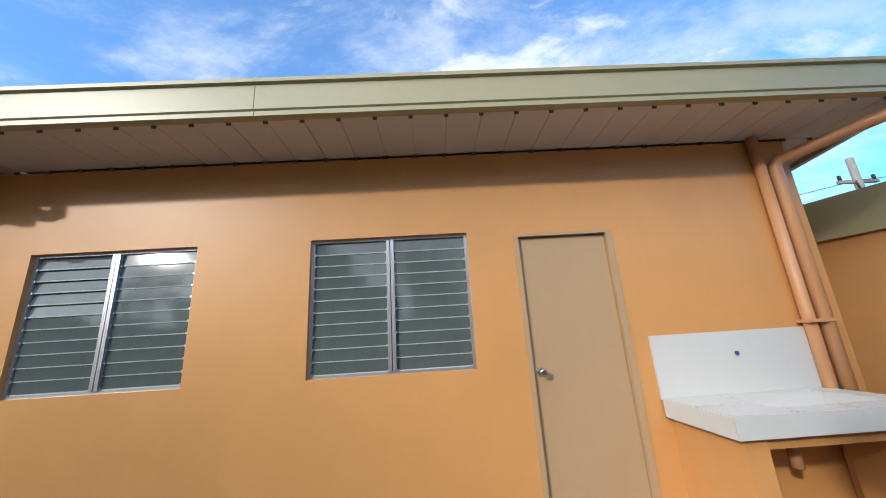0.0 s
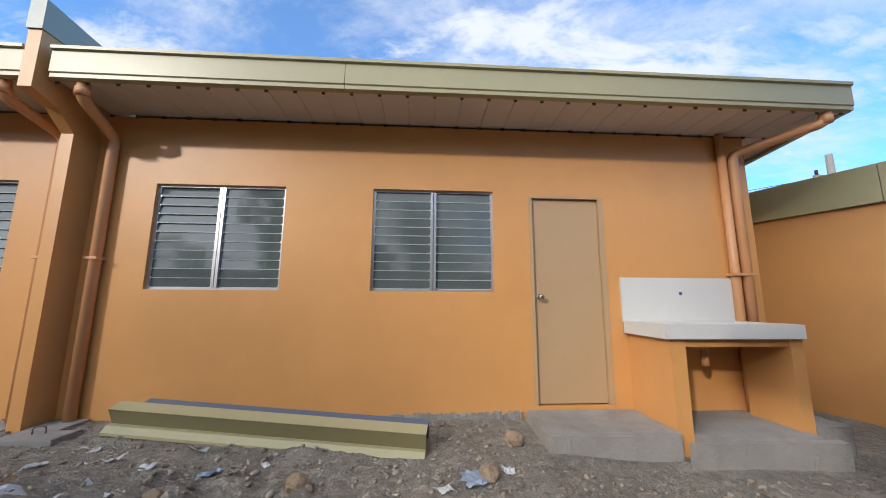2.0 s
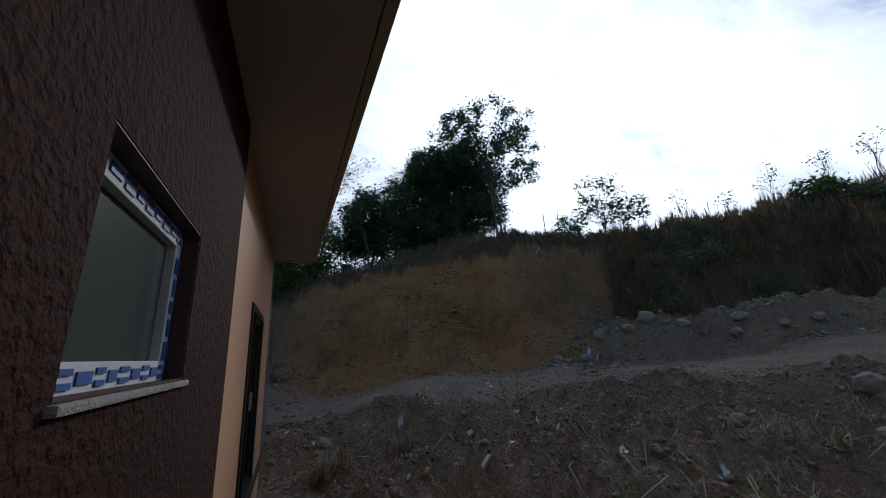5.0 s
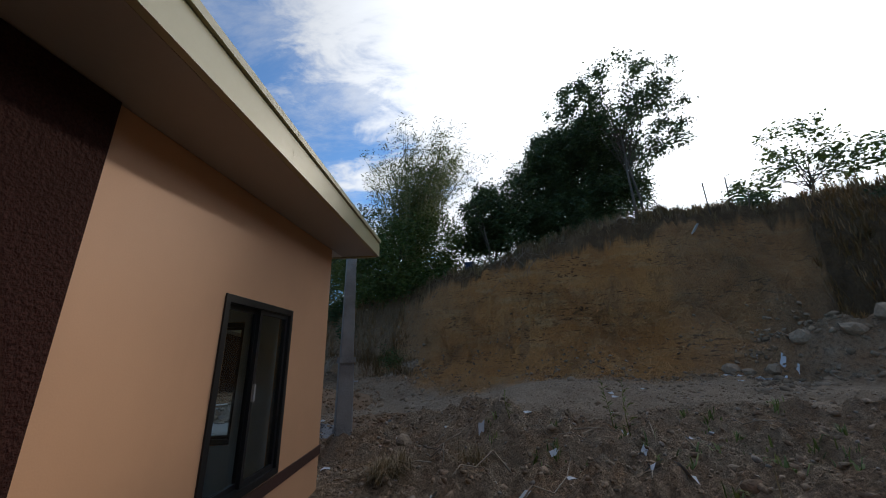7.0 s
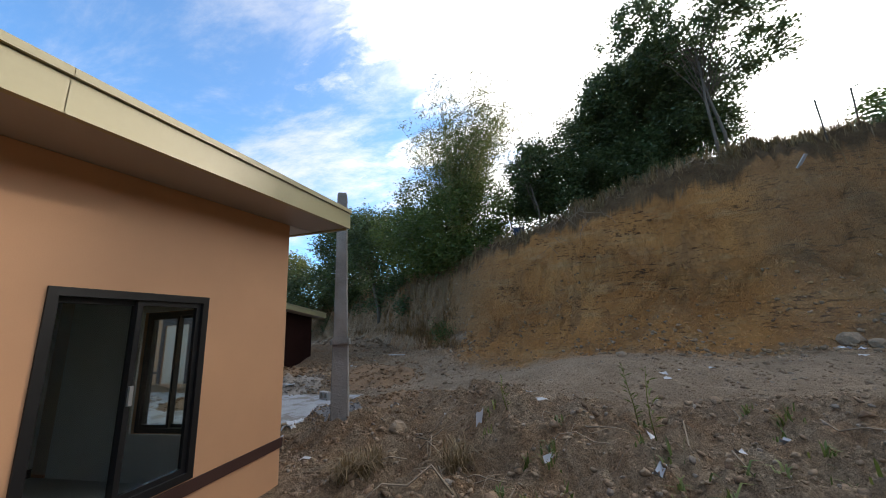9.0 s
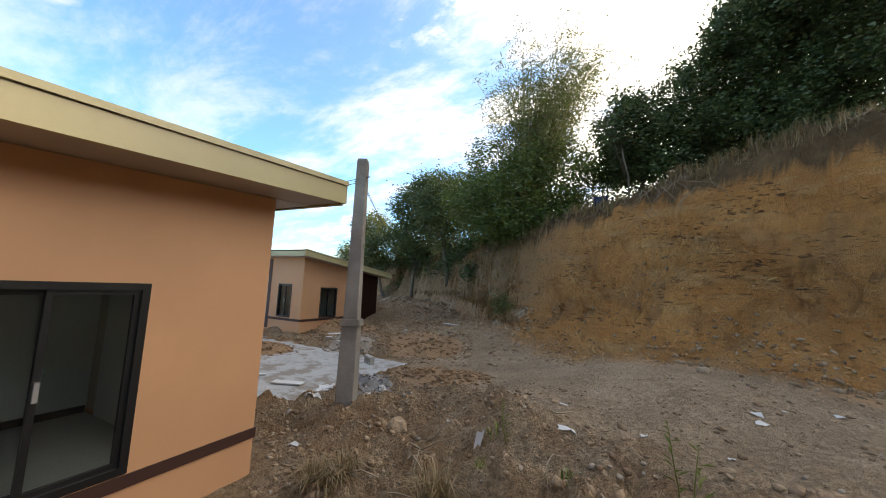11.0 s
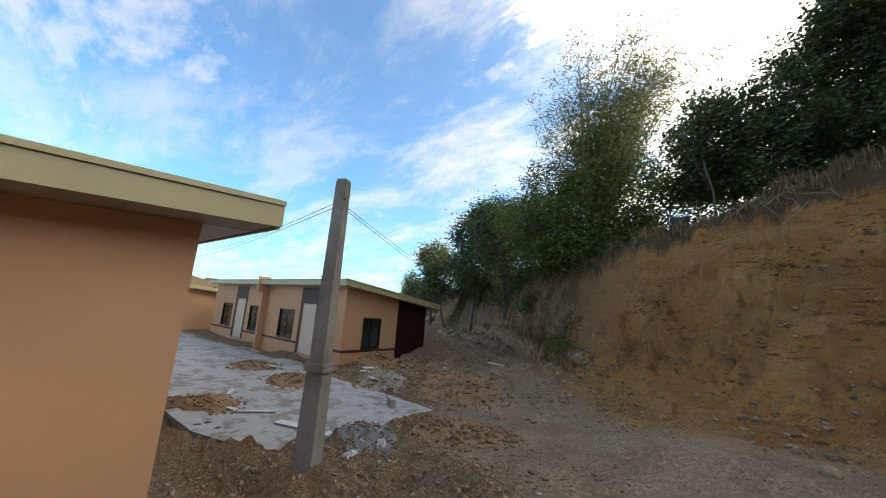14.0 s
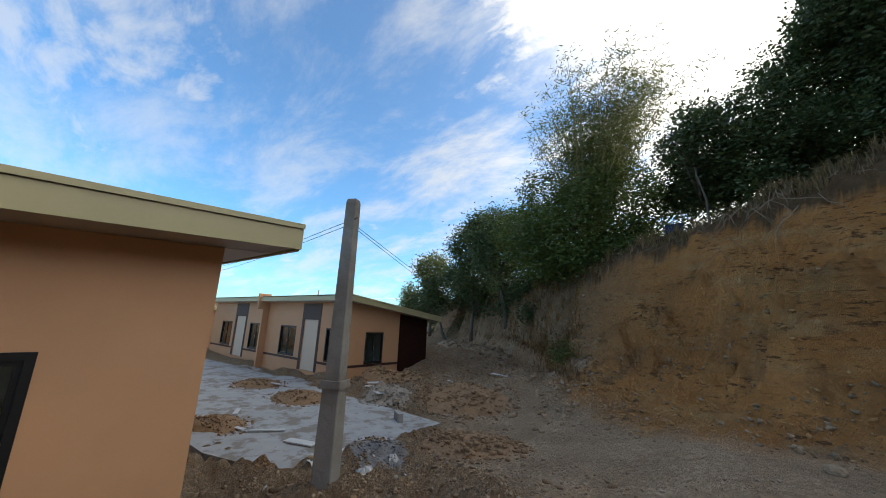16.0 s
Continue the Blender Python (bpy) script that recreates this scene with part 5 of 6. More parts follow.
for k, (bx_, by_, bz_, r_, m_) in enumerate(((-15.62, -1.01, 2.55, 1.0, M_LEAF_MID), (-17.68, -5.11, 2.22, 1.3, M_LEAF_DARK), (-16.93, -2.86, 2.18, 1.2, M_LEAF_DARK))):
    tree("leafy green shrub at the foot of the slope", (bx_, by_), [(bx_, by_, bz_, r_, r_ * 0.8), (bx_ - 0.6, by_ + 0.9, bz_ - 0.5, r_ * 0.8, r_ * 0.6), (bx_ + 0.3, by_ - 0.9, bz_ - 0.6, r_ * 0.7, r_ * 0.6), (bx_, by_, bz_ - 0.9, r_ * 1.2, 0.6), (bx_ - 0.7, by_ + 0.5, height(bx_, by_) + 0.3, r_ * 1.1, 0.5)], int(210 * r_), 34, 0.12, m_, 0.05, 80 + k, 0.2, 10, name="shrub")


def bamboo():
    rng = np.random.RandomState(5)
    t = thing("bamboo_clump", "tall feathery bamboo clump with yellow-green culms", "bamboo")
    tips = []
    for k in range(64):
        a, r = rng.uniform(0, 2 * np.pi), rng.uniform(0.1, 1.0)
        x, y = -0.2 + 0.7 * r * math.cos(a), -23.6 + 0.7 * r * math.sin(a)
        z = height(x, y) - 0.2
        H = rng.uniform(6.8, 10.9) + (1.1 if math.cos(a) < -0.5 else 0.0)
        lx, ly = 3.5 * math.cos(a) * r - 0.9, 2.9 * math.sin(a) * r - 0.3
        pts = [Vector((x + lx * q * q, y + ly * q * q, z + H * (q - 0.10 * q ** 4))) for q in np.linspace(0, 1, 9)]
        part("culm", tube(pts, [0.05 * (1 - 0.85 * q) for q in np.linspace(0, 1, 9)], 6), M_CULM, t)
        for q in np.linspace(0.46, 1, 11):
            p = np.array(pts[int(q * 8)])
            for _ in range(3):
                tips.append(p + rng.normal(0, 1, 3) * (0.42, 0.42, 0.25) * (1.25 - 0.5 * q))
    v, f = leaf_quads(rng, np.array(tips), (0.20, 0.20, 0.17), 19, 0.21, 0.4, 0.5, 0.17)
    big_mesh("foliage", v, f, M_LEAF_BAMBOO, t)


bamboo()


def grass_stuff(name, label, spots, blades, length, material, seed, width=0.010, lean=0.5):
    """Blades of grass in tufts at the spots (x, y, radius)."""
    rng = np.random.RandomState(seed)
    sp = np.array(spots, float)
    n = len(sp) * blades
    c = np.repeat(sp, blades, 0)
    a, r = rng.uniform(0, 2 * np.pi, n), np.abs(rng.normal(0, 0.5, n)) * c[:, 2]
    x, y = c[:, 0] + r * np.cos(a), c[:, 1] + r * np.sin(a)
    z = terrain(x, y)[0] - 0.02
    L = length * rng.uniform(0.35, 1.25, n)
    b = rng.uniform(0, 2 * np.pi, n)
    k = rng.uniform(0.05, lean, n)
    dx, dy = np.cos(b) * k, np.sin(b) * k
    w = width * rng.uniform(0.6, 1.5, n)
    px, py = -np.sin(b) * w, np.cos(b) * w
    p0 = np.stack([x, y, z], 1)
    p1 = p0 + np.stack([dx * L * 0.45, dy * L * 0.45, 0.62 * L], 1)
    p2 = p0 + np.stack([dx * L * 1.25, dy * L * 1.25, (1 - 0.55 * k) * L], 1)
    s = np.stack([px, py, np.zeros(n)], 1)
    v = np.stack([p0 - s, p0 + s, p1 - s * 0.8, p1 + s * 0.8, p2], 1).reshape(-1, 3)
    i = np.arange(n)[:, None] * 5
    f = np.concatenate([i + np.array([[0, 1, 3]]), i + np.array([[0, 3, 2]]), i + np.array([[2, 3, 4]])], 0)
    ob = big_mesh(name, v, f, material)
    return tagged(ob, label, "grass", kind="stuff")


RG = np.random.RandomState(42)


def scatter(n, x0, x1, y0, y1, r0=0.1, r1=0.25):
    return [(RG.uniform(x0, x1), RG.uniform(y0, y1), RG.uniform(r0, r1)) for _ in range(n)]


grass_stuff("green_weeds", "tall green weeds on a soil mound", scatter(75, -11.2, -6.9, -4.4, -1.8, 0.05, 0.6), 30, 0.55, M_WEED, 1, 0.006, 1.2)
grass_stuff("mound_straw", "dry straw among the weeds on the mound", scatter(60, -11.4, -6.2, -4.8, -1.6, 0.1, 0.5), 16, 0.42, M_DRY, 21, 0.005, 1.5)
grass_stuff("green_tuft", "bright green grass tuft among rubble", scatter(9, -6.7, -6.0, -4.8, -4.2, 0.12, 0.25), 44, 0.34, M_WEED, 2, 0.008, 1.2)
grass_stuff("low_weeds", "low green weeds scattered over the soil", [q for q in scatter(130, -9.5, -2.8, -12.0, -5.5, 0.05, 0.16) if terrain(np.array([q[0]]), np.array([q[1]]))[2][0] < 0.3], 14, 0.13, M_GRASS, 3, 0.008, 0.9)
grass_stuff("withered_weeds", "withered red-brown weeds on rubble", scatter(130, -8.2, -3.4, -4.6, -1.2, 0.1, 0.4), 30, 0.2, M_RUST, 4, 0.005, 1.4)
grass_stuff("dry_stalks", "dry straw stalks lying over the soil", scatter(140, -9.0, -2.4, -6.8, -1.8, 0.1, 0.3), 12, 0.30, M_DRY, 5, 0.005, 1.7)
grass_stuff("dry_tussock", "dry straw tussock beside the house corner", [(-1.63, -9.05, 0.16), (-1.72, -9.15, 0.14), (-1.55, -8.95, 0.13), (-2.6, -9.3, 0.2)], 190, 0.3, M_DRY, 6, 0.005, 1.3)


def brow_spots(i0, i1, n, inset):
    out = []
    for _ in range(n):
        u = RG.uniform(i0, i1)
        i = int(u)
        a, b = HILL[i][1], HILL[i + 1][1]
        q = u - i
        fx, fy = HILL[i][0], HILL[i + 1][0]
        x, y = a[0] + (b[0] - a[0]) * q, a[1] + (b[1] - a[1]) * q
        tx, ty = fx[0] + (fy[0] - fx[0]) * q, fx[1] + (fy[1] - fx[1]) * q
        d = math.hypot(tx - x, ty - y)
        k = RG.uniform(*inset)
        out.append((x + (tx - x) / d * k, y + (ty - y) / d * k, RG.uniform(0.1, 0.4)))
    return out


grass_stuff("brow_grass", "dry grass fringe along the hill brow", brow_spots(1.5, 14.5, 620, (-0.8, 0.35)), 26, 0.42, M_DRY, 7, 0.009, 0.7)
grass_stuff("brow_reeds", "tall dry reeds on the hill brow", brow_spots(9.5, 14.5, 110, (-1.0, 0.2)), 14, 1.0, M_DRY, 8, 0.012, 0.35)
grass_stuff("slope_grass", "dry and green grass on the overgrown slope", brow_spots(9.3, 14.8, 900, (0.2, 5.2)), 22, 0.5, M_RUST, 9, 0.014, 0.8)
grass_stuff("slope_grass_pale", "pale dry grass on the overgrown slope", brow_spots(10.3, 14.8, 700, (0.2, 4.0)), 20, 0.6, M_DRY, 10, 0.012, 0.8)


def bush_stuff(name, label, spots, per, clumps, leaf, material, seed):
    rng = np.random.RandomState(seed)
    cs = []
    for x, y, r in spots:
        z = height(x, y)
        cs.append(clump_points(rng, [(x, y, z + r * 0.45, r, r * 0.7)], clumps))
    v, f = leaf_quads(rng, np.concatenate(cs), 0.22, per, leaf)
    return tagged(big_mesh(name, v, f, material), label, "bushes", kind="stuff")


def sized(spots, lo, hi):
    return [(x, y, RG.uniform(lo, hi)) for x, y, _ in spots]


bush_stuff("slope_bushes", "dark green bushes over the shaded slope", sized(brow_spots(9.2, 15, 34, (1.2, 5.4)), 0.3, 0.9), 26, 18, 0.12, M_LEAF_DARK, 50)
bush_stuff("slope_scrub", "mid green scrub on the slope", sized(brow_spots(11.6, 15, 30, (2.0, 6.0)), 0.4, 1.1), 24, 20, 0.12, M_LEAF_MID, 51)
bush_stuff("cliff_scrub", "green scrub over the far low bank", sized(brow_spots(0.6, 2.2, 100, (-2.2, 1.8)), 0.4, 0.9), 20, 18, 0.17, M_LEAF_DARK, 52)
bush_stuff("bank_scrub", "low scrub at the edge of the bank", sized(brow_spots(2.3, 3.6, 26, (-2.0, -0.2)), 0.3, 0.8), 20, 14, 0.16, M_LEAF_MID, 53)
bush_stuff("mound_scrub", "leafy green weeds on the soil mound", sized(scatter(70, -11.0, -6.8, -4.4, -1.7), 0.16, 0.55), 20, 18, 0.06, M_WEED, 54)
bush_stuff("tree_foot_scrub", "dark low scrub below the hilltop trees", sized(brow_spots(3.7, 7.2, 46, (-3.4, -1.2)), 0.35, 0.8), 24, 18, 0.13, M_LEAF_DARK, 57)
grass_stuff("far_slope_grass", "dull grass over the far low bank", brow_spots(0.8, 2.9, 420, (0.0, 4.2)), 22, 0.4, M_RUST, 58, 0.012, 0.9)
bush_stuff("gully_scrub", "green scrub in a gully of the bank", [(0.1, -20.9, 0.35), (0.4, -21.3, 0.3), (-0.1, -20.4, 0.28)], 24, 22, 0.09, M_LEAF_MID, 56)
bush_stuff("far_woods", "far woods along the horizon", [(RG.uniform(30, 160), RG.uniform(-130, -40), RG.uniform(1.5, 4)) for _ in range(70)], 12, 16, 0.9, M_LEAF_DARK, 55)


# ---- stones and litter ----
def pebble(rng, n_lat=2, least=0.35):
    """A rough low stone: a jittered icosahedron."""
    bm = bmesh.new()
    bmesh.ops.create_icosphere(bm, subdivisions=n_lat, radius=1)
    for v in bm.verts:
        v.co = v.co * rng.uniform(least, 1.3 if least < 0.5 else 1.12)
    vs = np.array([v.co[:] for v in bm.verts])
    fs = np.array([[v.index for v in f.verts] for f in bm.faces])
    bm.free()
    return vs, fs


def stones(name, label, pts, sizes, material, seed, flat=0.6):
    rng = random.Random(seed)
    nr = np.random.RandomState(seed)
    kinds = [pebble(rng, 1) for _ in range(12)]
    V, F, o = [], [], 0
    xy = np.array(pts)
    zs = terrain(xy[:, 0], xy[:, 1])[0]
    for (x, y), z, s in zip(xy, zs, sizes):
        vs, fs = kinds[nr.randint(12)]
        e = Euler(nr.uniform(-0.6, 0.6, 3) + np.array((0, 0, nr.uniform(0, 6.3)))).to_matrix()
        q = (vs * (s * nr.uniform(0.7, 1.3), s * nr.uniform(0.6, 1.1), s * flat)) @ np.array(e).T
        V.append(q + (x, y, z + s * 0.05))
        F.append(fs + o)
        o += len(vs)
    ob = big_mesh(name, np.concatenate(V), np.concatenate(F), material)
    return tagged(ob, label, "stones", kind="stuff")


def clear_of(pts):
    """Keeps what lies on open ground, off the houses, stoops, slab and post."""
    out = []
    for x, y in pts:
        if y > -0.12 or (-0.3 < x < 2.6 and y > -0.95) or (x > -1.0 and -9.0 < y < -4.3) or (x > 6.2 and y < -15.6) or (x > 3.0 and y > -2.1):
            continue
        out.append((x, y))
    return out


def rand_pts(n, x0, x1, y0, y1):
    return clear_of([(RG.uniform(x0, x1), RG.uniform(y0, y1)) for _ in range(n)])


def sizes_for(p, lo, hi, power=3.0):
    return [lo + (hi - lo) * RG.uniform() ** power for _ in p]


p = rand_pts(8500, -5.2, 2.6, -2.8, -0.1)
stones("gravel", "grey gravel and cement crumbs by the wall", p, sizes_for(p, 0.005, 0.036, 5), M_STONE, 60)
def off_road(pts):
    xy = np.array(pts)
    keep = np.where(xy[:, 1] > -2.9, 0, terrain(xy[:, 0], xy[:, 1])[2]) < RG.uniform(0.05, 1.6, len(xy)) ** 2
    return [q for q, k in zip(pts, keep) if k]


p = off_road(rand_pts(4200, -9.5, 0.6, -13.5, -1.5))
stones("small_stones", "small stones over the loose soil", p, sizes_for(p, 0.007, 0.045, 4), M_STONE, 61, 0.6)
p = off_road(rand_pts(15000, -9.5, 0.9, -13.0, -1.8))
stones("earth_clods", "brown clods of loose earth", p, sizes_for(p, 0.008, 0.055, 4), M_CLOD, 62, 0.55)
p = off_road(rand_pts(1500, -9.5, 0.6, -12.5, -3.0))
stones("soil_lumps", "large reddish lumps of dug earth", p, sizes_for(p, 0.02, 0.085, 3.0), M_LUMP, 68, 0.6)
p = rand_pts(420, -11.5, -3.6, -5.0, -1.2)
stones("mound_rubble", "broken grey stones on the weedy mound", p, sizes_for(p, 0.015, 0.13, 5), M_TALUS, 67, 0.45)
p = rand_pts(2600, -1.5, 9.0, -24.5, -14.8)
stones("far_clods", "brown clods and stones over the dug ground", p, sizes_for(p, 0.015, 0.13, 4), M_CLOD, 69, 0.6)
p = [(x, y) for x, y, _ in brow_spots(8.3, 13.2, 3000, (4.2, 8.6))]
stones("talus_stones", "broken stones on the spoil heap along the road", p, sizes_for(p, 0.02, 0.14, 3.5), M_TALUS, 63)
p = [(x, y) for x, y, _ in brow_spots(2.5, 8.6, 1300, (3.6, 6.0))]
stones("toe_stones", "crumbled stones at the foot of the cut bank", p, sizes_for(p, 0.012, 0.09, 6), M_CLOD, 64)
p = [(x, y) for x, y, _ in brow_spots(2.0, 8.6, 1300, (0.8, 4.9))]
stones("bank_stones", "stones stuck in the ochre cut bank", p, sizes_for(p, 0.012, 0.08, 4), M_OCHRE, 65, 0.45)


# pockets of grey rubble in the cut bank and at its foot
p = []
for u, k, n, w in ((5.35, 3.9, 130, 0.55), (5.9, 4.1, 60, 0.4), (4.3, 2.7, 120, 0.6), (3.9, 3.0, 90, 0.5), (6.6, 2.9, 70, 0.5), (4.9, 2.2, 50, 0.6), (3.2, 2.6, 120, 0.7), (2.6, 3.0, 160, 1.0), (5.7, 4.9, 90, 0.6), (6.5, 4.6, 110, 0.6), (7.4, 3.2, 60, 0.5)):
    i = int(u)
    q = u - i
    (fx0, fy0), (fx1, fy1) = HILL[i][0], HILL[i + 1][0]
    (cx0, cy0, _), (cx1, cy1, _) = HILL[i][1], HILL[i + 1][1]
    fx, fy, cx, cy = fx0 + (fx1 - fx0) * q, fy0 + (fy1 - fy0) * q, cx0 + (cx1 - cx0) * q, cy0 + (cy1 - cy0) * q
    d = math.hypot(fx - cx, fy - cy)
    p += [(cx + (fx - cx) / d * k + RG.normal(0, w), cy + (fy - cy) / d * k + RG.normal(0, 0.22)) for _ in range(n)]
stones("bank_rubble", "pockets of dull brown broken rock in the cut bank", p, sizes_for(p, 0.015, 0.085, 3), M_BANKROCK, 66)


def rock(x, y, s, seed, label="rough grey-brown rock half sunk in soil", material=None, lift=0.25):
    rng = random.Random(seed)
    vs, fs = pebble(rng, 2, 0.8)
    vs = vs * (s, s * rng.uniform(0.7, 1.0), s * rng.uniform(0.55, 0.85))
    ob = from_arrays("rock", vs, fs, material or M_TALUS)
    ob.matrix_basis = pose(x, y, height(x, y) + s * lift, rng.uniform(-15, 15), rng.uniform(-15, 15), rng.uniform(0, 360))
    tagged(ob, label, "rock", "loose rocks")


for k, (x, y, s) in enumerate(((-7.1, -5.25, 0.30), (-6.3, -5.9, 0.16), (-5.25, -13.5, 0.11), (-1.65, -10.15, 0.15), (-8.4, -6.6, 0.2), (-6.0, -7.0, 0.12), (-9.3, -2.2, 0.28), (-10.8, -2.3, 0.35), (-10.2, -3.4, 0.22), (-11.3, -1.6, 0.3),
                               (-4.3, -4.4, 0.13), (-3.6, -1.6, 0.07), (-2.6, -1.3, 0.06), (-1.9, -1.1, 0.07), (-0.7, -1.0, 0.08), (-0.4, -0.5, 0.09), (-5.2, -2.9, 0.12), (-12.6, -11.6, 0.22), (-13.8, -10.8, 0.25), (-11.3, -12.6, 0.24), (-15.2, -10.2, 0.2), (-17.5, -8.4, 0.25), (-10.2, -13.6, 0.2), (-9.7, -14.3, 0.22), (-12.0, -12.4, 0.3), (-14.6, -11.0, 0.28), (-10.9, -13.4, 0.26), (-13.1, -11.9, 0.2), (-9.9, -14.0, 0.16), (-16.4, -9.8, 0.22))):
    rock(x, y, s, 100 + k)


def trims():
    """Left-over fascia lengths lying along the wall."""
    t = thing("metal_trim", "olive folded fascia offcut lying on gravel", "trim piece", "metal offcuts")
    L = 1.30
    for name, mat, prof in (("lip", M_OLIVE, [(-0.075, 0.0), (-0.075, 0.022), (-0.030, 0.062), (0.012, 0.066), (0.012, 0.060), (-0.026, 0.056), (-0.069, 0.018), (-0.069, 0.0)]),
                            ("web", M_OLIVE_DARK, [(0.0125, 0.060), (0.0125, 0.066), (-0.040, 0.186), (-0.034, 0.188), (0.019, 0.066), (0.019, 0.060)]),
                            ("flange", M_OLIVE, [(-0.040, 0.189), (0.065, 0.226), (0.068, 0.220), (-0.036, 0.1885)])):
        bm = bmesh.new()
        add_prism(bm, prof, "x", -L, L)
        part(name, bm, mat, t)
    t.matrix_basis = pose(-2.40, -0.47, -0.13, 0, 2.4, -8.0)
    t2 = thing("sheet_offcut", "blue-grey sheet metal strip leaning on the wall foot", "sheet", "metal offcuts")
    bm = bmesh.new()
    add_prism(bm, [(0.070, 0.216), (0.150, 0.236), (0.150, 0.10), (0.143, 0.10), (0.143, 0.228), (0.072, 0.210)], "x", -1.12, L)
    part("strip", bm, M_BLUESHEET, t2)
    t2.matrix_basis = pose(-2.40, -0.47, -0.13, 0, 2.4, -8.0)


trims()


def pads():
    for x0, x1 in ((-4.36, -3.92), (-5.0, -4.52)):
        t = thing("drain_pad", "broken grey concrete pad at the pipe foot", "concrete pad", "drain pads")
        bm = box(x0, x1, -0.50, -0.28 if x0 > -4.4 else -0.02, -0.35, -0.055, 0.012)
        if x0 > -4.4:
            add_box(bm, x0, x1 - 0.16, -0.28, -0.01, -0.35, -0.055)
        part("pad", bm, M_CONC, t)
        xm = (x0 + x1) / 2
        part("rebar_loop", tube(rounded_path([(xm - 0.04, -0.38, -0.07), (xm - 0.04, -0.38, 0.0), (xm + 0.04, -0.36, 0.0), (xm + 0.04, -0.36, -0.07)], 0.025), 0.005, 6), M_BARK, t)
    t = thing("plaster_splash", "ragged cement splash along the wall foot", "mortar")
    rnd = random.Random(8)
    bm = bmesh.new()
    x = -3.3
    while x < -0.2:
        w = rnd.uniform(0.006, 0.022)
        up = 0.02 + 0.06 * smooth(-2.6, -0.9, np.array(x))
        add_box(bm, x, x + w, -0.012 - rnd.uniform(0, 0.02), -0.001, -0.4, -0.125 + float(up) * rnd.uniform(0.7, 1.15))
        x += w
    tagged(part("mortar", bm, M_CONC, t), kind="stuff")


pads()


def litter(x, y, s, seed, label="crumpled white plastic scrap on the soil", mat=None, name="plastic_scrap"):
    """A crumpled sheet."""
    rng = np.random.RandomState(seed)
    n = 6
    g = np.linspace(-0.5, 0.5, n)
    X, Y = np.meshgrid(g, g)
    X, Y = X * s * rng.uniform(0.8, 1.5) + rng.normal(0, 0.06 * s, X.shape), Y * s * rng.uniform(0.5, 1.0) + rng.normal(0, 0.06 * s, X.shape)
    Z = np.abs(rng.normal(0, 0.075 * s, X.shape))
    a = rng.uniform(0, 6.3)
    gx, gy = x + X * math.cos(a) - Y * math.sin(a), y + X * math.sin(a) + Y * math.cos(a)
    gz = terrain(gx, gy)[0] + Z + 0.012
    on_slab = (gx > 1.0) & (gy < -10.8) & (gy > -14.5)
    gz = np.where(on_slab, np.maximum(gz, -0.28 + Z), gz)
    v = np.stack([gx, gy, gz], -1).reshape(-1, 3)
    f = [(j * n + i, j * n + i + 1, (j + 1) * n + i + 1, (j + 1) * n + i) for j in range(n - 1) for i in range(n - 1)]
    ob = from_arrays(name, v, f, mat or M_PAPER)
    m = ob.modifiers.new("thick", "SOLIDIFY")
    m.thickness = 0.004
    tagged(ob, label, "litter", "scattered litter")


M_BAGBLUE = paint("pale_blue_plastic", (0.30, 0.36, 0.45), 0.4, 0.7)
for k, (x, y, s) in enumerate(((-2.9, -0.97, 0.18), (-3.65, -0.88, 0.2), (-4.22, -2.49, 0.16), (-4.96, -2.87, 0.28), (-5.5, -3.4, 0.2), (-5.05, -5.5, 0.16), (-6.1, -1.6, 0.35), (-7.2, -1.2, 0.3), (-5.2, -1.5, 0.22), (-6.7, -2.2, 0.25), (-7.9, -0.8, 0.4), (-4.6, -1.9, 0.18), (-3.9, -1.6, 0.25), (-3.1, -1.5, 0.22),
                               (-16.1, -8.9, 0.38), (-9.3, -13.9, 0.35), (-9.8, -13.5, 0.3), (-3.5, -0.61, 0.12), (-2.2, -0.85, 0.1), (-0.55, -0.95, 0.14), (-1.0, -1.15, 0.12), (1.02, -11.7, 0.45), (0.6, -11.0, 0.25), (-0.3, -11.2, 0.22), (-0.1, -12.0, 0.2), (2.1, -16.6, 0.3), (2.6, -17.2, 0.25), (-8.6, -1.4, 0.3), (-5.8, -2.6, 0.18))):
    litter(x, y, s * (0.62 if y > -6 else 0.8), 200 + k)
for k, (x, y, s) in enumerate(((-6.55, -4.5, 0.26), (-9.6, -2.0, 0.36), (-2.5, -0.95, 0.12), (-0.8, -1.05, 0.14))):
    litter(x, y, s, 260 + k, "pale blue plastic bag on rubble", M_BAGBLUE, "plastic_bag")


def board(x, y, L, w, yaw, z=None, mat=None, name="board", label="short white board lying on rubble", tilt=0.0):
    ob = part(name, box(-L / 2, L / 2, -w / 2, w / 2, -0.012, 0.012, 0.003), mat or M_PAPER)
    ob.matrix_basis = pose(x, y, (height(x, y) if z is None else z) + 0.02, tilt, 0, yaw)
    tagged(ob, label, "board", "loose boards")


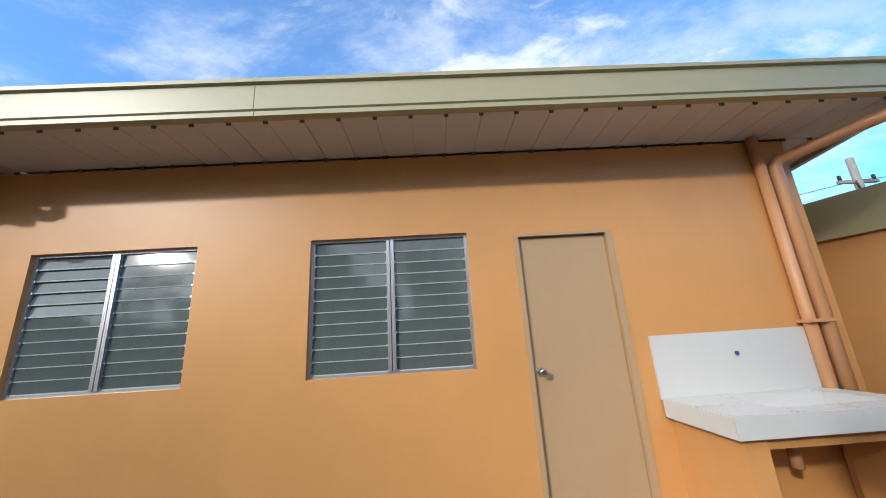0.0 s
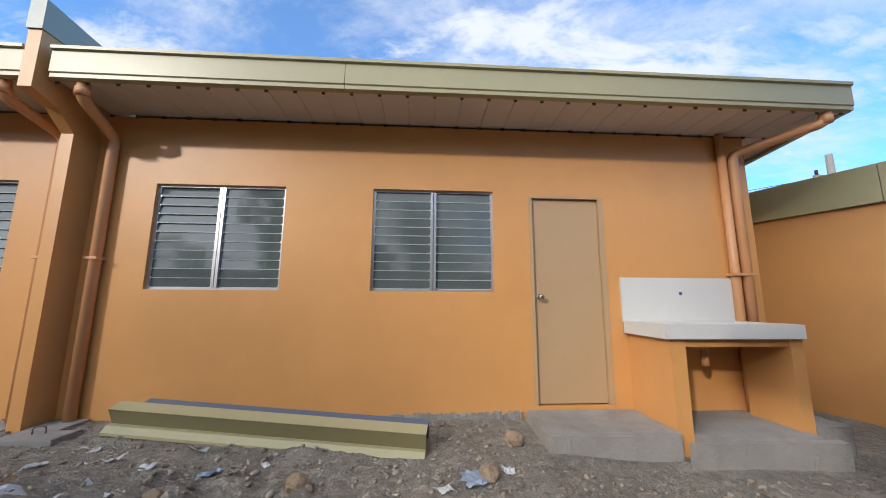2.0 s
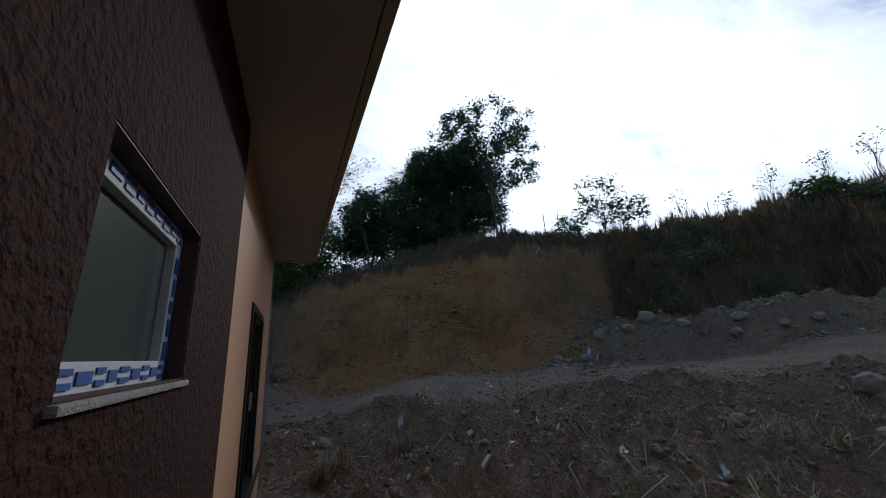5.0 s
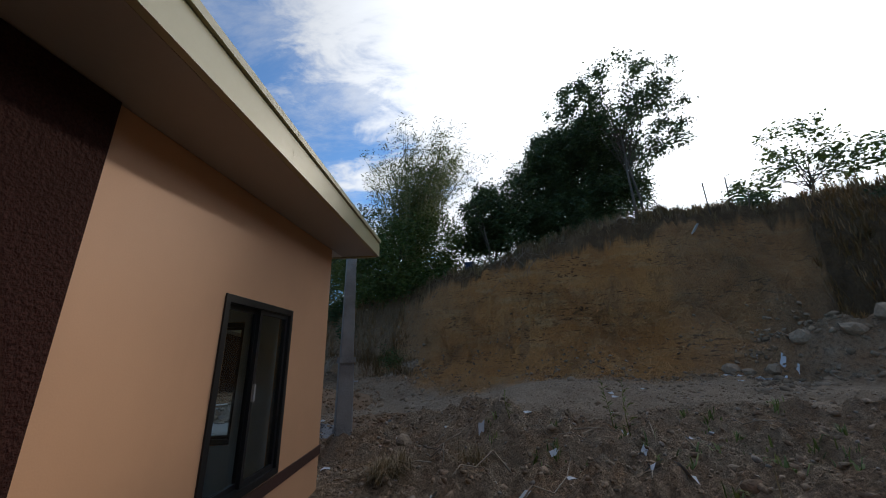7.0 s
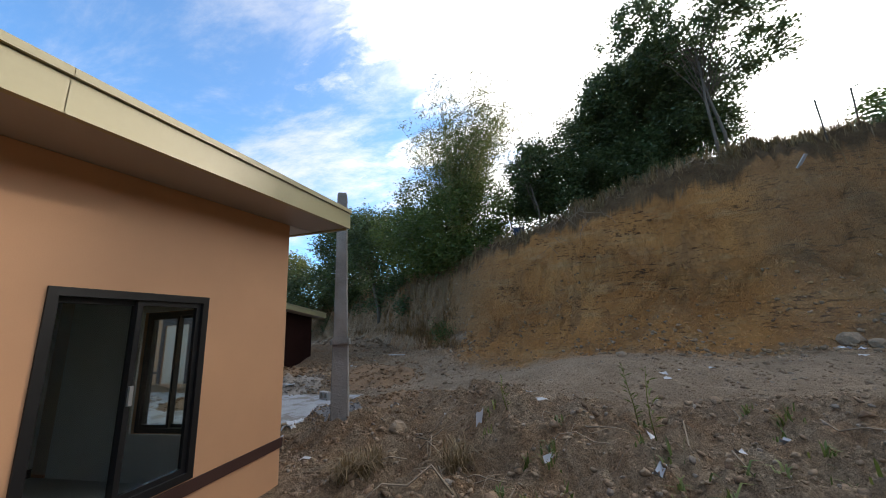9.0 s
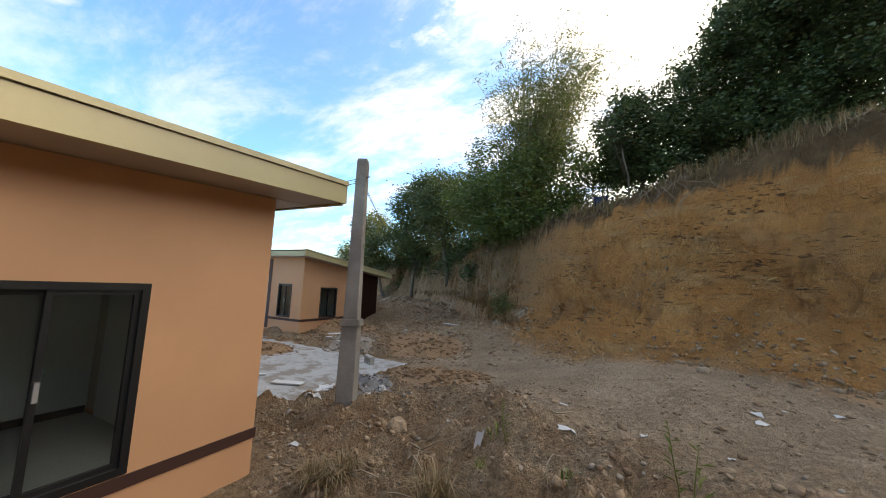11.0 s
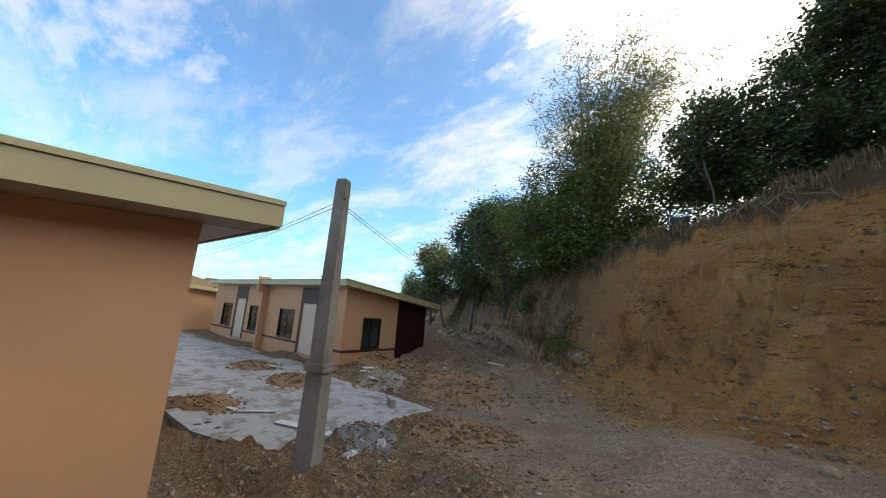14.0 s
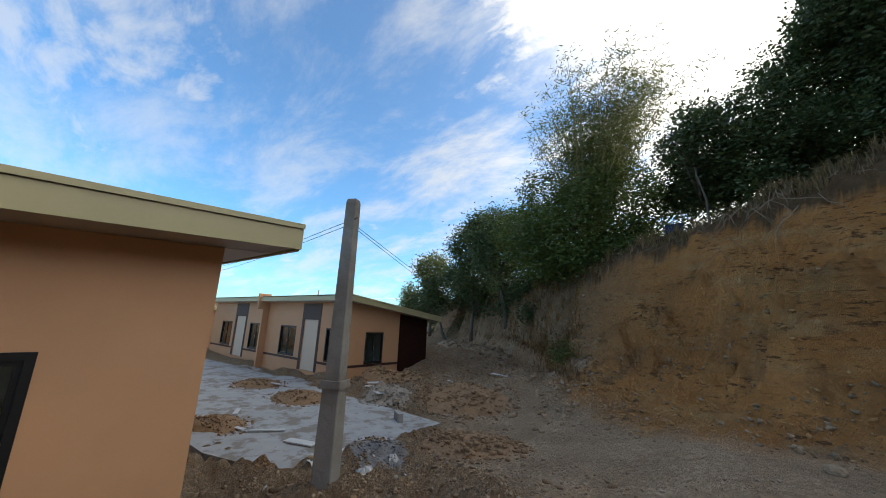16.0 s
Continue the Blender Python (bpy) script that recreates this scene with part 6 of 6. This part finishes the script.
for x, y, L, w, a, z in ((1.88, -11.55, 0.62, 0.2, 20, -0.275), (4.2, -15.5, 0.9, 0.16, 30, -0.06), (3.7, -15.0, 0.6, 0.2, -20, -0.07), (4.6, -15.7, 0.5, 0.2, 60, 0.0), (3.5, -11.1, 0.7, 0.1, 10, -0.27), (3.0, -11.4, 0.8, 0.08, 50, -0.27), (4.8, -11.6, 0.5, 0.1, -30, -0.27), (7.5, -13.8, 0.7, 0.12, 15, -0.22), (2.2, -19.0, 0.9, 0.12, 10, None), (3.0, -19.8, 1.1, 0.12, 40, None), (1.4, -18.2, 0.7, 0.1, -15, None)):
    board(x, y, L, w, a, z)
ob = part("board", box(-0.12, 0.12, -0.015, 0.015, -0.30, 0.30, 0.004), M_PAPER)
ob.matrix_basis = pose(-11.6, -16.9, height(-11.6, -16.9) + 0.14, -38, 10, 40)
tagged(ob, "white board leaning on the spoil heap", "board", "loose boards")


def hollow_block(x, y, z, yaw):
    bm = holed_wall(-0.2, 0.2, 0.0, 0.19, [(-0.165, -0.025, 0.03, 0.16), (0.025, 0.165, 0.03, 0.16)], -0.06, 0.06)
    ob = part("hollow_block", bm, M_CONC)
    ob.matrix_basis = pose(x, y, z, 0, 0, yaw)
    tagged(ob, "grey hollow concrete block lying on the slab", "block")


hollow_block(1.75, -13.95, -0.284, -30)


def heap(name, label, x, y, r, h, z, material, n, smin, smax, seed):
    """A low heap of rubble: a mound with stones over it."""
    rng = random.Random(seed)
    nr = np.random.RandomState(seed)
    V, F, o = [], [], 0
    m = 14
    g = np.linspace(-1, 1, m)
    X, Y = np.meshgrid(g, g)
    R = np.hypot(X, Y)
    gx, gy = x + X * r, y + Y * r * 0.8
    ground = np.where((gx > 0.95) & (gy < -10.7) & (gy > -14.8), -0.287, terrain(gx, gy)[0])
    h = 0.7 * h
    Z = ground + h * np.clip(1 - R ** 2, -0.25, 1) * (1 + 0.25 * ripple(X * 2, Y * 2, 0.3, 2)) - 0.01
    V.append(np.stack([x + X * r, y + Y * r * 0.8, Z], -1).reshape(-1, 3))
    q = np.array([(j * m + i, j * m + i + 1, (j + 1) * m + i + 1, (j + 1) * m + i) for j in range(m - 1) for i in range(m - 1)])
    F.append(np.concatenate([q[:, [0, 1, 2]], q[:, [0, 2, 3]]]))
    o = m * m
    for _ in range(n * 3):
        vs, fs = pebble(rng, 1)
        a, d = nr.uniform(0, 6.3), nr.uniform(0, 1) ** 0.6 * 1.25
        s = 0.6 * smin + (0.7 * smax - 0.6 * smin) * nr.uniform() ** 3.5
        px, py = x + r * d * math.cos(a), y + 0.8 * r * d * math.sin(a)
        lz = -0.287 if px > 0.95 and -14.8 < py < -10.7 else height(px, py)
        V.append(vs * (s, s * 0.8, s * 0.6) + (px, py, lz + max(h * (1 - d * d), 0) + s * 0.15))
        F.append(fs + o)
        o += len(vs)
    ob = big_mesh(name, np.concatenate(V), np.concatenate(F), material)
    tagged(ob, label, "heap", "rubble heaps", kind="stuff")


M_GRAVELBLUE = stone_mat("blue_grey_gravel", (0.14, 0.14, 0.145), (0.29, 0.29, 0.295))
M_REDSOIL = stone_mat("red_brown_soil", (0.25, 0.135, 0.06), (0.35, 0.21, 0.105))
heap("gravel_heap", "small heap of blue-grey gravel", 0.2, -11.9, 0.60, 0.07, -0.25, M_GRAVELBLUE, 260, 0.015, 0.05, 1)
heap("rubble_heap", "heap of broken plaster on the slab", 4.1, -10.9, 0.75, 0.22, -0.3, M_REDSOIL, 200, 0.02, 0.08, 2)
heap("soil_heap", "low heap of brown soil on the slab", 8.1, -13.6, 0.9, 0.22, -0.3, M_REDSOIL, 120, 0.03, 0.09, 3)
heap("soil_heap", "low heap of brown soil on the slab", 5.3, -13.5, 0.95, 0.28, -0.3, M_REDSOIL, 150, 0.03, 0.09, 4)
heap("rubble_heap", "grey broken rubble heap by the slab edge", 3.5, -15.2, 0.8, 0.22, -0.3, M_STONE, 200, 0.03, 0.12, 5)
heap("soil_heap", "heap of red-brown dug soil before the house", 5.2, -16.9, 1.3, 0.5, -0.25, M_REDSOIL, 260, 0.03, 0.14, 6)
heap("soil_heap", "low ridge of red-brown dug soil", 1.4, -16.2, 1.3, 0.3, -0.1, M_REDSOIL, 260, 0.03, 0.12, 7)
heap("soil_heap", "low ridge of red-brown dug soil", -0.5, -13.6, 1.0, 0.22, -0.1, M_REDSOIL, 220, 0.03, 0.12, 8)


M_BLUEDARK = paint("faded_dark_blue_paint", (0.035, 0.055, 0.10), 0.8, 0.8, 40, 0.05, spec=0.2)


def brow_board():
    t = thing("blue_board", "dark blue sheet board standing on the hill brow", "board")
    bm = box(-0.26, 0.26, -0.02, 0.02, 0, 0.9, 0.006)
    part("panel", bm, M_BLUEDARK, t)
    t.matrix_basis = pose(-3.6, -21.6, height(-3.6, -21.6) - 0.1, 0, 6, 10)
    part("stake", tube([(0.3, 0.03, -0.2), (0.31, 0.03, 1.3)], 0.025, 6), M_BARK, t)


brow_board()


M_ROOT = paint("pale_dry_root", (0.29, 0.215, 0.14), 0.85, 0.6, 40, 0.2)


def roots(x, y, seed, n=26, drop=1.0):
    """Bare roots that spill over the brow and hang down the face, forking as they go."""
    rng = random.Random(seed)
    bm = bmesh.new()
    for _ in range(n):
        a = rng.uniform(-1.2, 1.2)
        px, py = x + rng.uniform(-0.9, 0.9), y + rng.uniform(-0.25, 0.25)
        pts, r = [Vector((px, py, height(px, py) + rng.uniform(0.0, 0.25)))], rng.uniform(0.007, 0.015)
        for k in range(4):
            a += rng.uniform(-0.6, 0.6)
            qx, qy = pts[-1].x + math.sin(a) * 0.22, pts[-1].y + rng.uniform(0.10, 0.28)
            pts.append(Vector((qx, qy, max(height(qx, qy) + 0.03, pts[-1].z - drop * rng.uniform(0.10, 0.34)))))
        add_tube(bm, pts, [r, r * 0.85, r * 0.65, r * 0.45, r * 0.2], 5)
        if rng.random() < 0.7:
            q = pts[2] + Vector((rng.uniform(-0.35, 0.35), rng.uniform(0.05, 0.2), -drop * rng.uniform(0.1, 0.4)))
            add_tube(bm, [pts[1], pts[2].lerp(q, 0.4), q], [r * 0.6, r * 0.4, r * 0.15], 5)
    ob = part("dry_roots", bm, M_ROOT)
    tagged(ob, "bare pale roots hanging over the cut bank", "roots", kind="stuff")


roots(-5.5, -19.75, 1, 17)
roots(-6.7, -19.3, 2, 7)
roots(-4.4, -20.2, 4, 6, 0.7)
roots(-9.4, -18.1, 3, 7, 0.7)
roots(-2.3, -20.8, 5, 5, 0.8)


def stakes():
    for k, (x, y, h) in enumerate(((-13.2, -17.9, 1.5), (-14.2, -18.0, 1.2), (-15.0, -18.1, 0.9))):
        z = height(x, y)
        ob = part("stake", tube([(x, y, z - 0.2), (x - 0.1 * k, y, z + h)], 0.025, 6), M_BARK)
        tagged(ob, "thin bare stake on the hill brow", "stake", "brow stakes")


stakes()


def far_house(x, y, w, d, h, label):
    t = thing("far_house", label, "house", "far houses")
    z = -0.2
    part("wall", box(x, x + w, y - d, y, z - 0.5, z + h), M_PEACH, t)
    bm = bmesh.new()
    add_prism(bm, [(y - d - 0.4, z + h - 0.3), (y + 0.5, z + h + 0.05), (y + 0.5, z + h + 0.3), (y - d - 0.4, z + h - 0.1)], "x", x - 0.5, x + w + 0.4)
    part("roof", bm, M_OLIVE, t)


far_house(21.5, -13.2, 8, 4.4, 2.6, "plain peach house wall far down the yard")


def dry_branches():
    """Dead twigs and vine stems strewn over the rubble."""
    rng = random.Random(77)
    bm = bmesh.new()
    spots = [(rng.uniform(-7.6, -3.4), rng.uniform(-5.2, -1.6)) for _ in range(70)] + [(rng.uniform(-4.2, -1.9), rng.uniform(-10.0, -8.6)) for _ in range(22)] + [(rng.uniform(-6, -2), rng.uniform(-12, -7)) for _ in range(25)]
    for x, y in spots:
        a, L = rng.uniform(0, 6.3), rng.uniform(0.2, 0.75)
        pts = []
        for k in range(5):
            q = k / 4
            px, py = x + L * q * math.cos(a + 0.8 * q), y + L * q * math.sin(a + 0.8 * q)
            pts.append((px, py, height(px, py) + 0.012 + 0.16 * L * math.sin(math.pi * q) * rng.uniform(0.2, 1.2)))
        r = rng.uniform(0.003, 0.009)
        add_tube(bm, pts, [r, r, r * 0.8, r * 0.6, r * 0.3], 5)
    tagged(part("dry_branches", bm, M_TWIG), "pale dead twigs strewn over the rubble", "branches", kind="stuff")


M_TWIG = paint("pale_dead_wood", (0.36, 0.28, 0.19), 0.8, 0.6, 40, 0.2)
dry_branches()


def scraps():
    """Small torn scraps of plastic and plaster, too many to count."""
    rng = np.random.RandomState(31)
    pts = [(rng.uniform(-8.4, -2.2), rng.uniform(-4.2, -0.5)) for _ in range(130)] + [(rng.uniform(-6.5, 0.5), rng.uniform(-12.5, -5.0)) for _ in range(60)] + [(rng.uniform(-11, -9.0), rng.uniform(-14.1, -13.0)) for _ in range(26)]
    V, F, o = [], [], 0
    for x, y in clear_of(pts):
        s = rng.uniform(0.015, 0.06)
        n = 3
        g = np.linspace(-1, 1, n)
        X, Y = np.meshgrid(g, g)
        X, Y = x + s * X + rng.normal(0, 0.2 * s, X.shape), y + s * 0.7 * Y + rng.normal(0, 0.2 * s, X.shape)
        Z = terrain(X, Y)[0] + 0.006 + np.abs(rng.normal(0, 0.35 * s, X.shape))
        V.append(np.stack([X, Y, Z], -1).reshape(-1, 3))
        F += [(o + j * n + i, o + j * n + i + 1, o + (j + 1) * n + i + 1, o + (j + 1) * n + i) for j in range(n - 1) for i in range(n - 1)]
        o += n * n
    tagged(big_mesh("litter_scraps", np.concatenate(V), F, M_PAPER), "small white scraps of plastic and plaster on soil", "litter", kind="stuff")


scraps()


heap("rubble_heap", "pale broken rock at the foot of the far bank", 9.73, -27.77, 1.8, 0.5, 0, M_TALUS, 170, 0.06, 0.26, 9)
heap("rubble_heap", "pale broken rock at the foot of the far bank", 5.7, -24.56, 1.4, 0.4, 0, M_TALUS, 140, 0.05, 0.24, 10)
heap("rubble_heap", "grey broken rock below a gully of the bank", -0.34, -19.68, 0.7, 0.2, 0, M_TALUS, 80, 0.04, 0.16, 11)


def weed_plant(x, y, h, seed):
    """A single upright weed: a stem with narrow leaves."""
    rng = random.Random(seed)
    t = thing("weed_plant", "single thin green weed standing on bare soil", "weed", "single weeds")
    z = height(x, y)
    stem = [Vector((x + 0.03 * math.sin(3 * q + seed), y + 0.03 * math.cos(2 * q), z - 0.03 + h * q)) for q in (0, 0.3, 0.6, 1)]
    part("stem", tube(stem, [0.006, 0.005, 0.004, 0.002], 5), M_WEED, t)
    for k in range(16):
        q = 0.12 + 0.86 * k / 15
        p = stem[0].lerp(stem[-1], q)
        a, L = rng.uniform(0, 6.3), h * rng.uniform(0.12, 0.26) * (1.15 - 0.6 * q)
        d, w = Vector((math.cos(a), math.sin(a), rng.uniform(0.2, 0.9))).normalized() * L, Vector((-math.sin(a), math.cos(a), 0)) * 0.012
        bm = bmesh.new()
        vs = [bm.verts.new(v) for v in (p, p + d * 0.45 + w + Vector((0, 0, 0.01)), p + d, p + d * 0.45 - w + Vector((0, 0, 0.01)))]
        bm.faces.new(vs)
        part("leaf", bm, M_WEED, t)


for k, (x, y, h) in enumerate(((-4.33, -9.42, 0.55), (-3.1, -9.64, 0.35), (-4.41, -9.08, 0.6))):
    weed_plant(x, y, h, 300 + k)
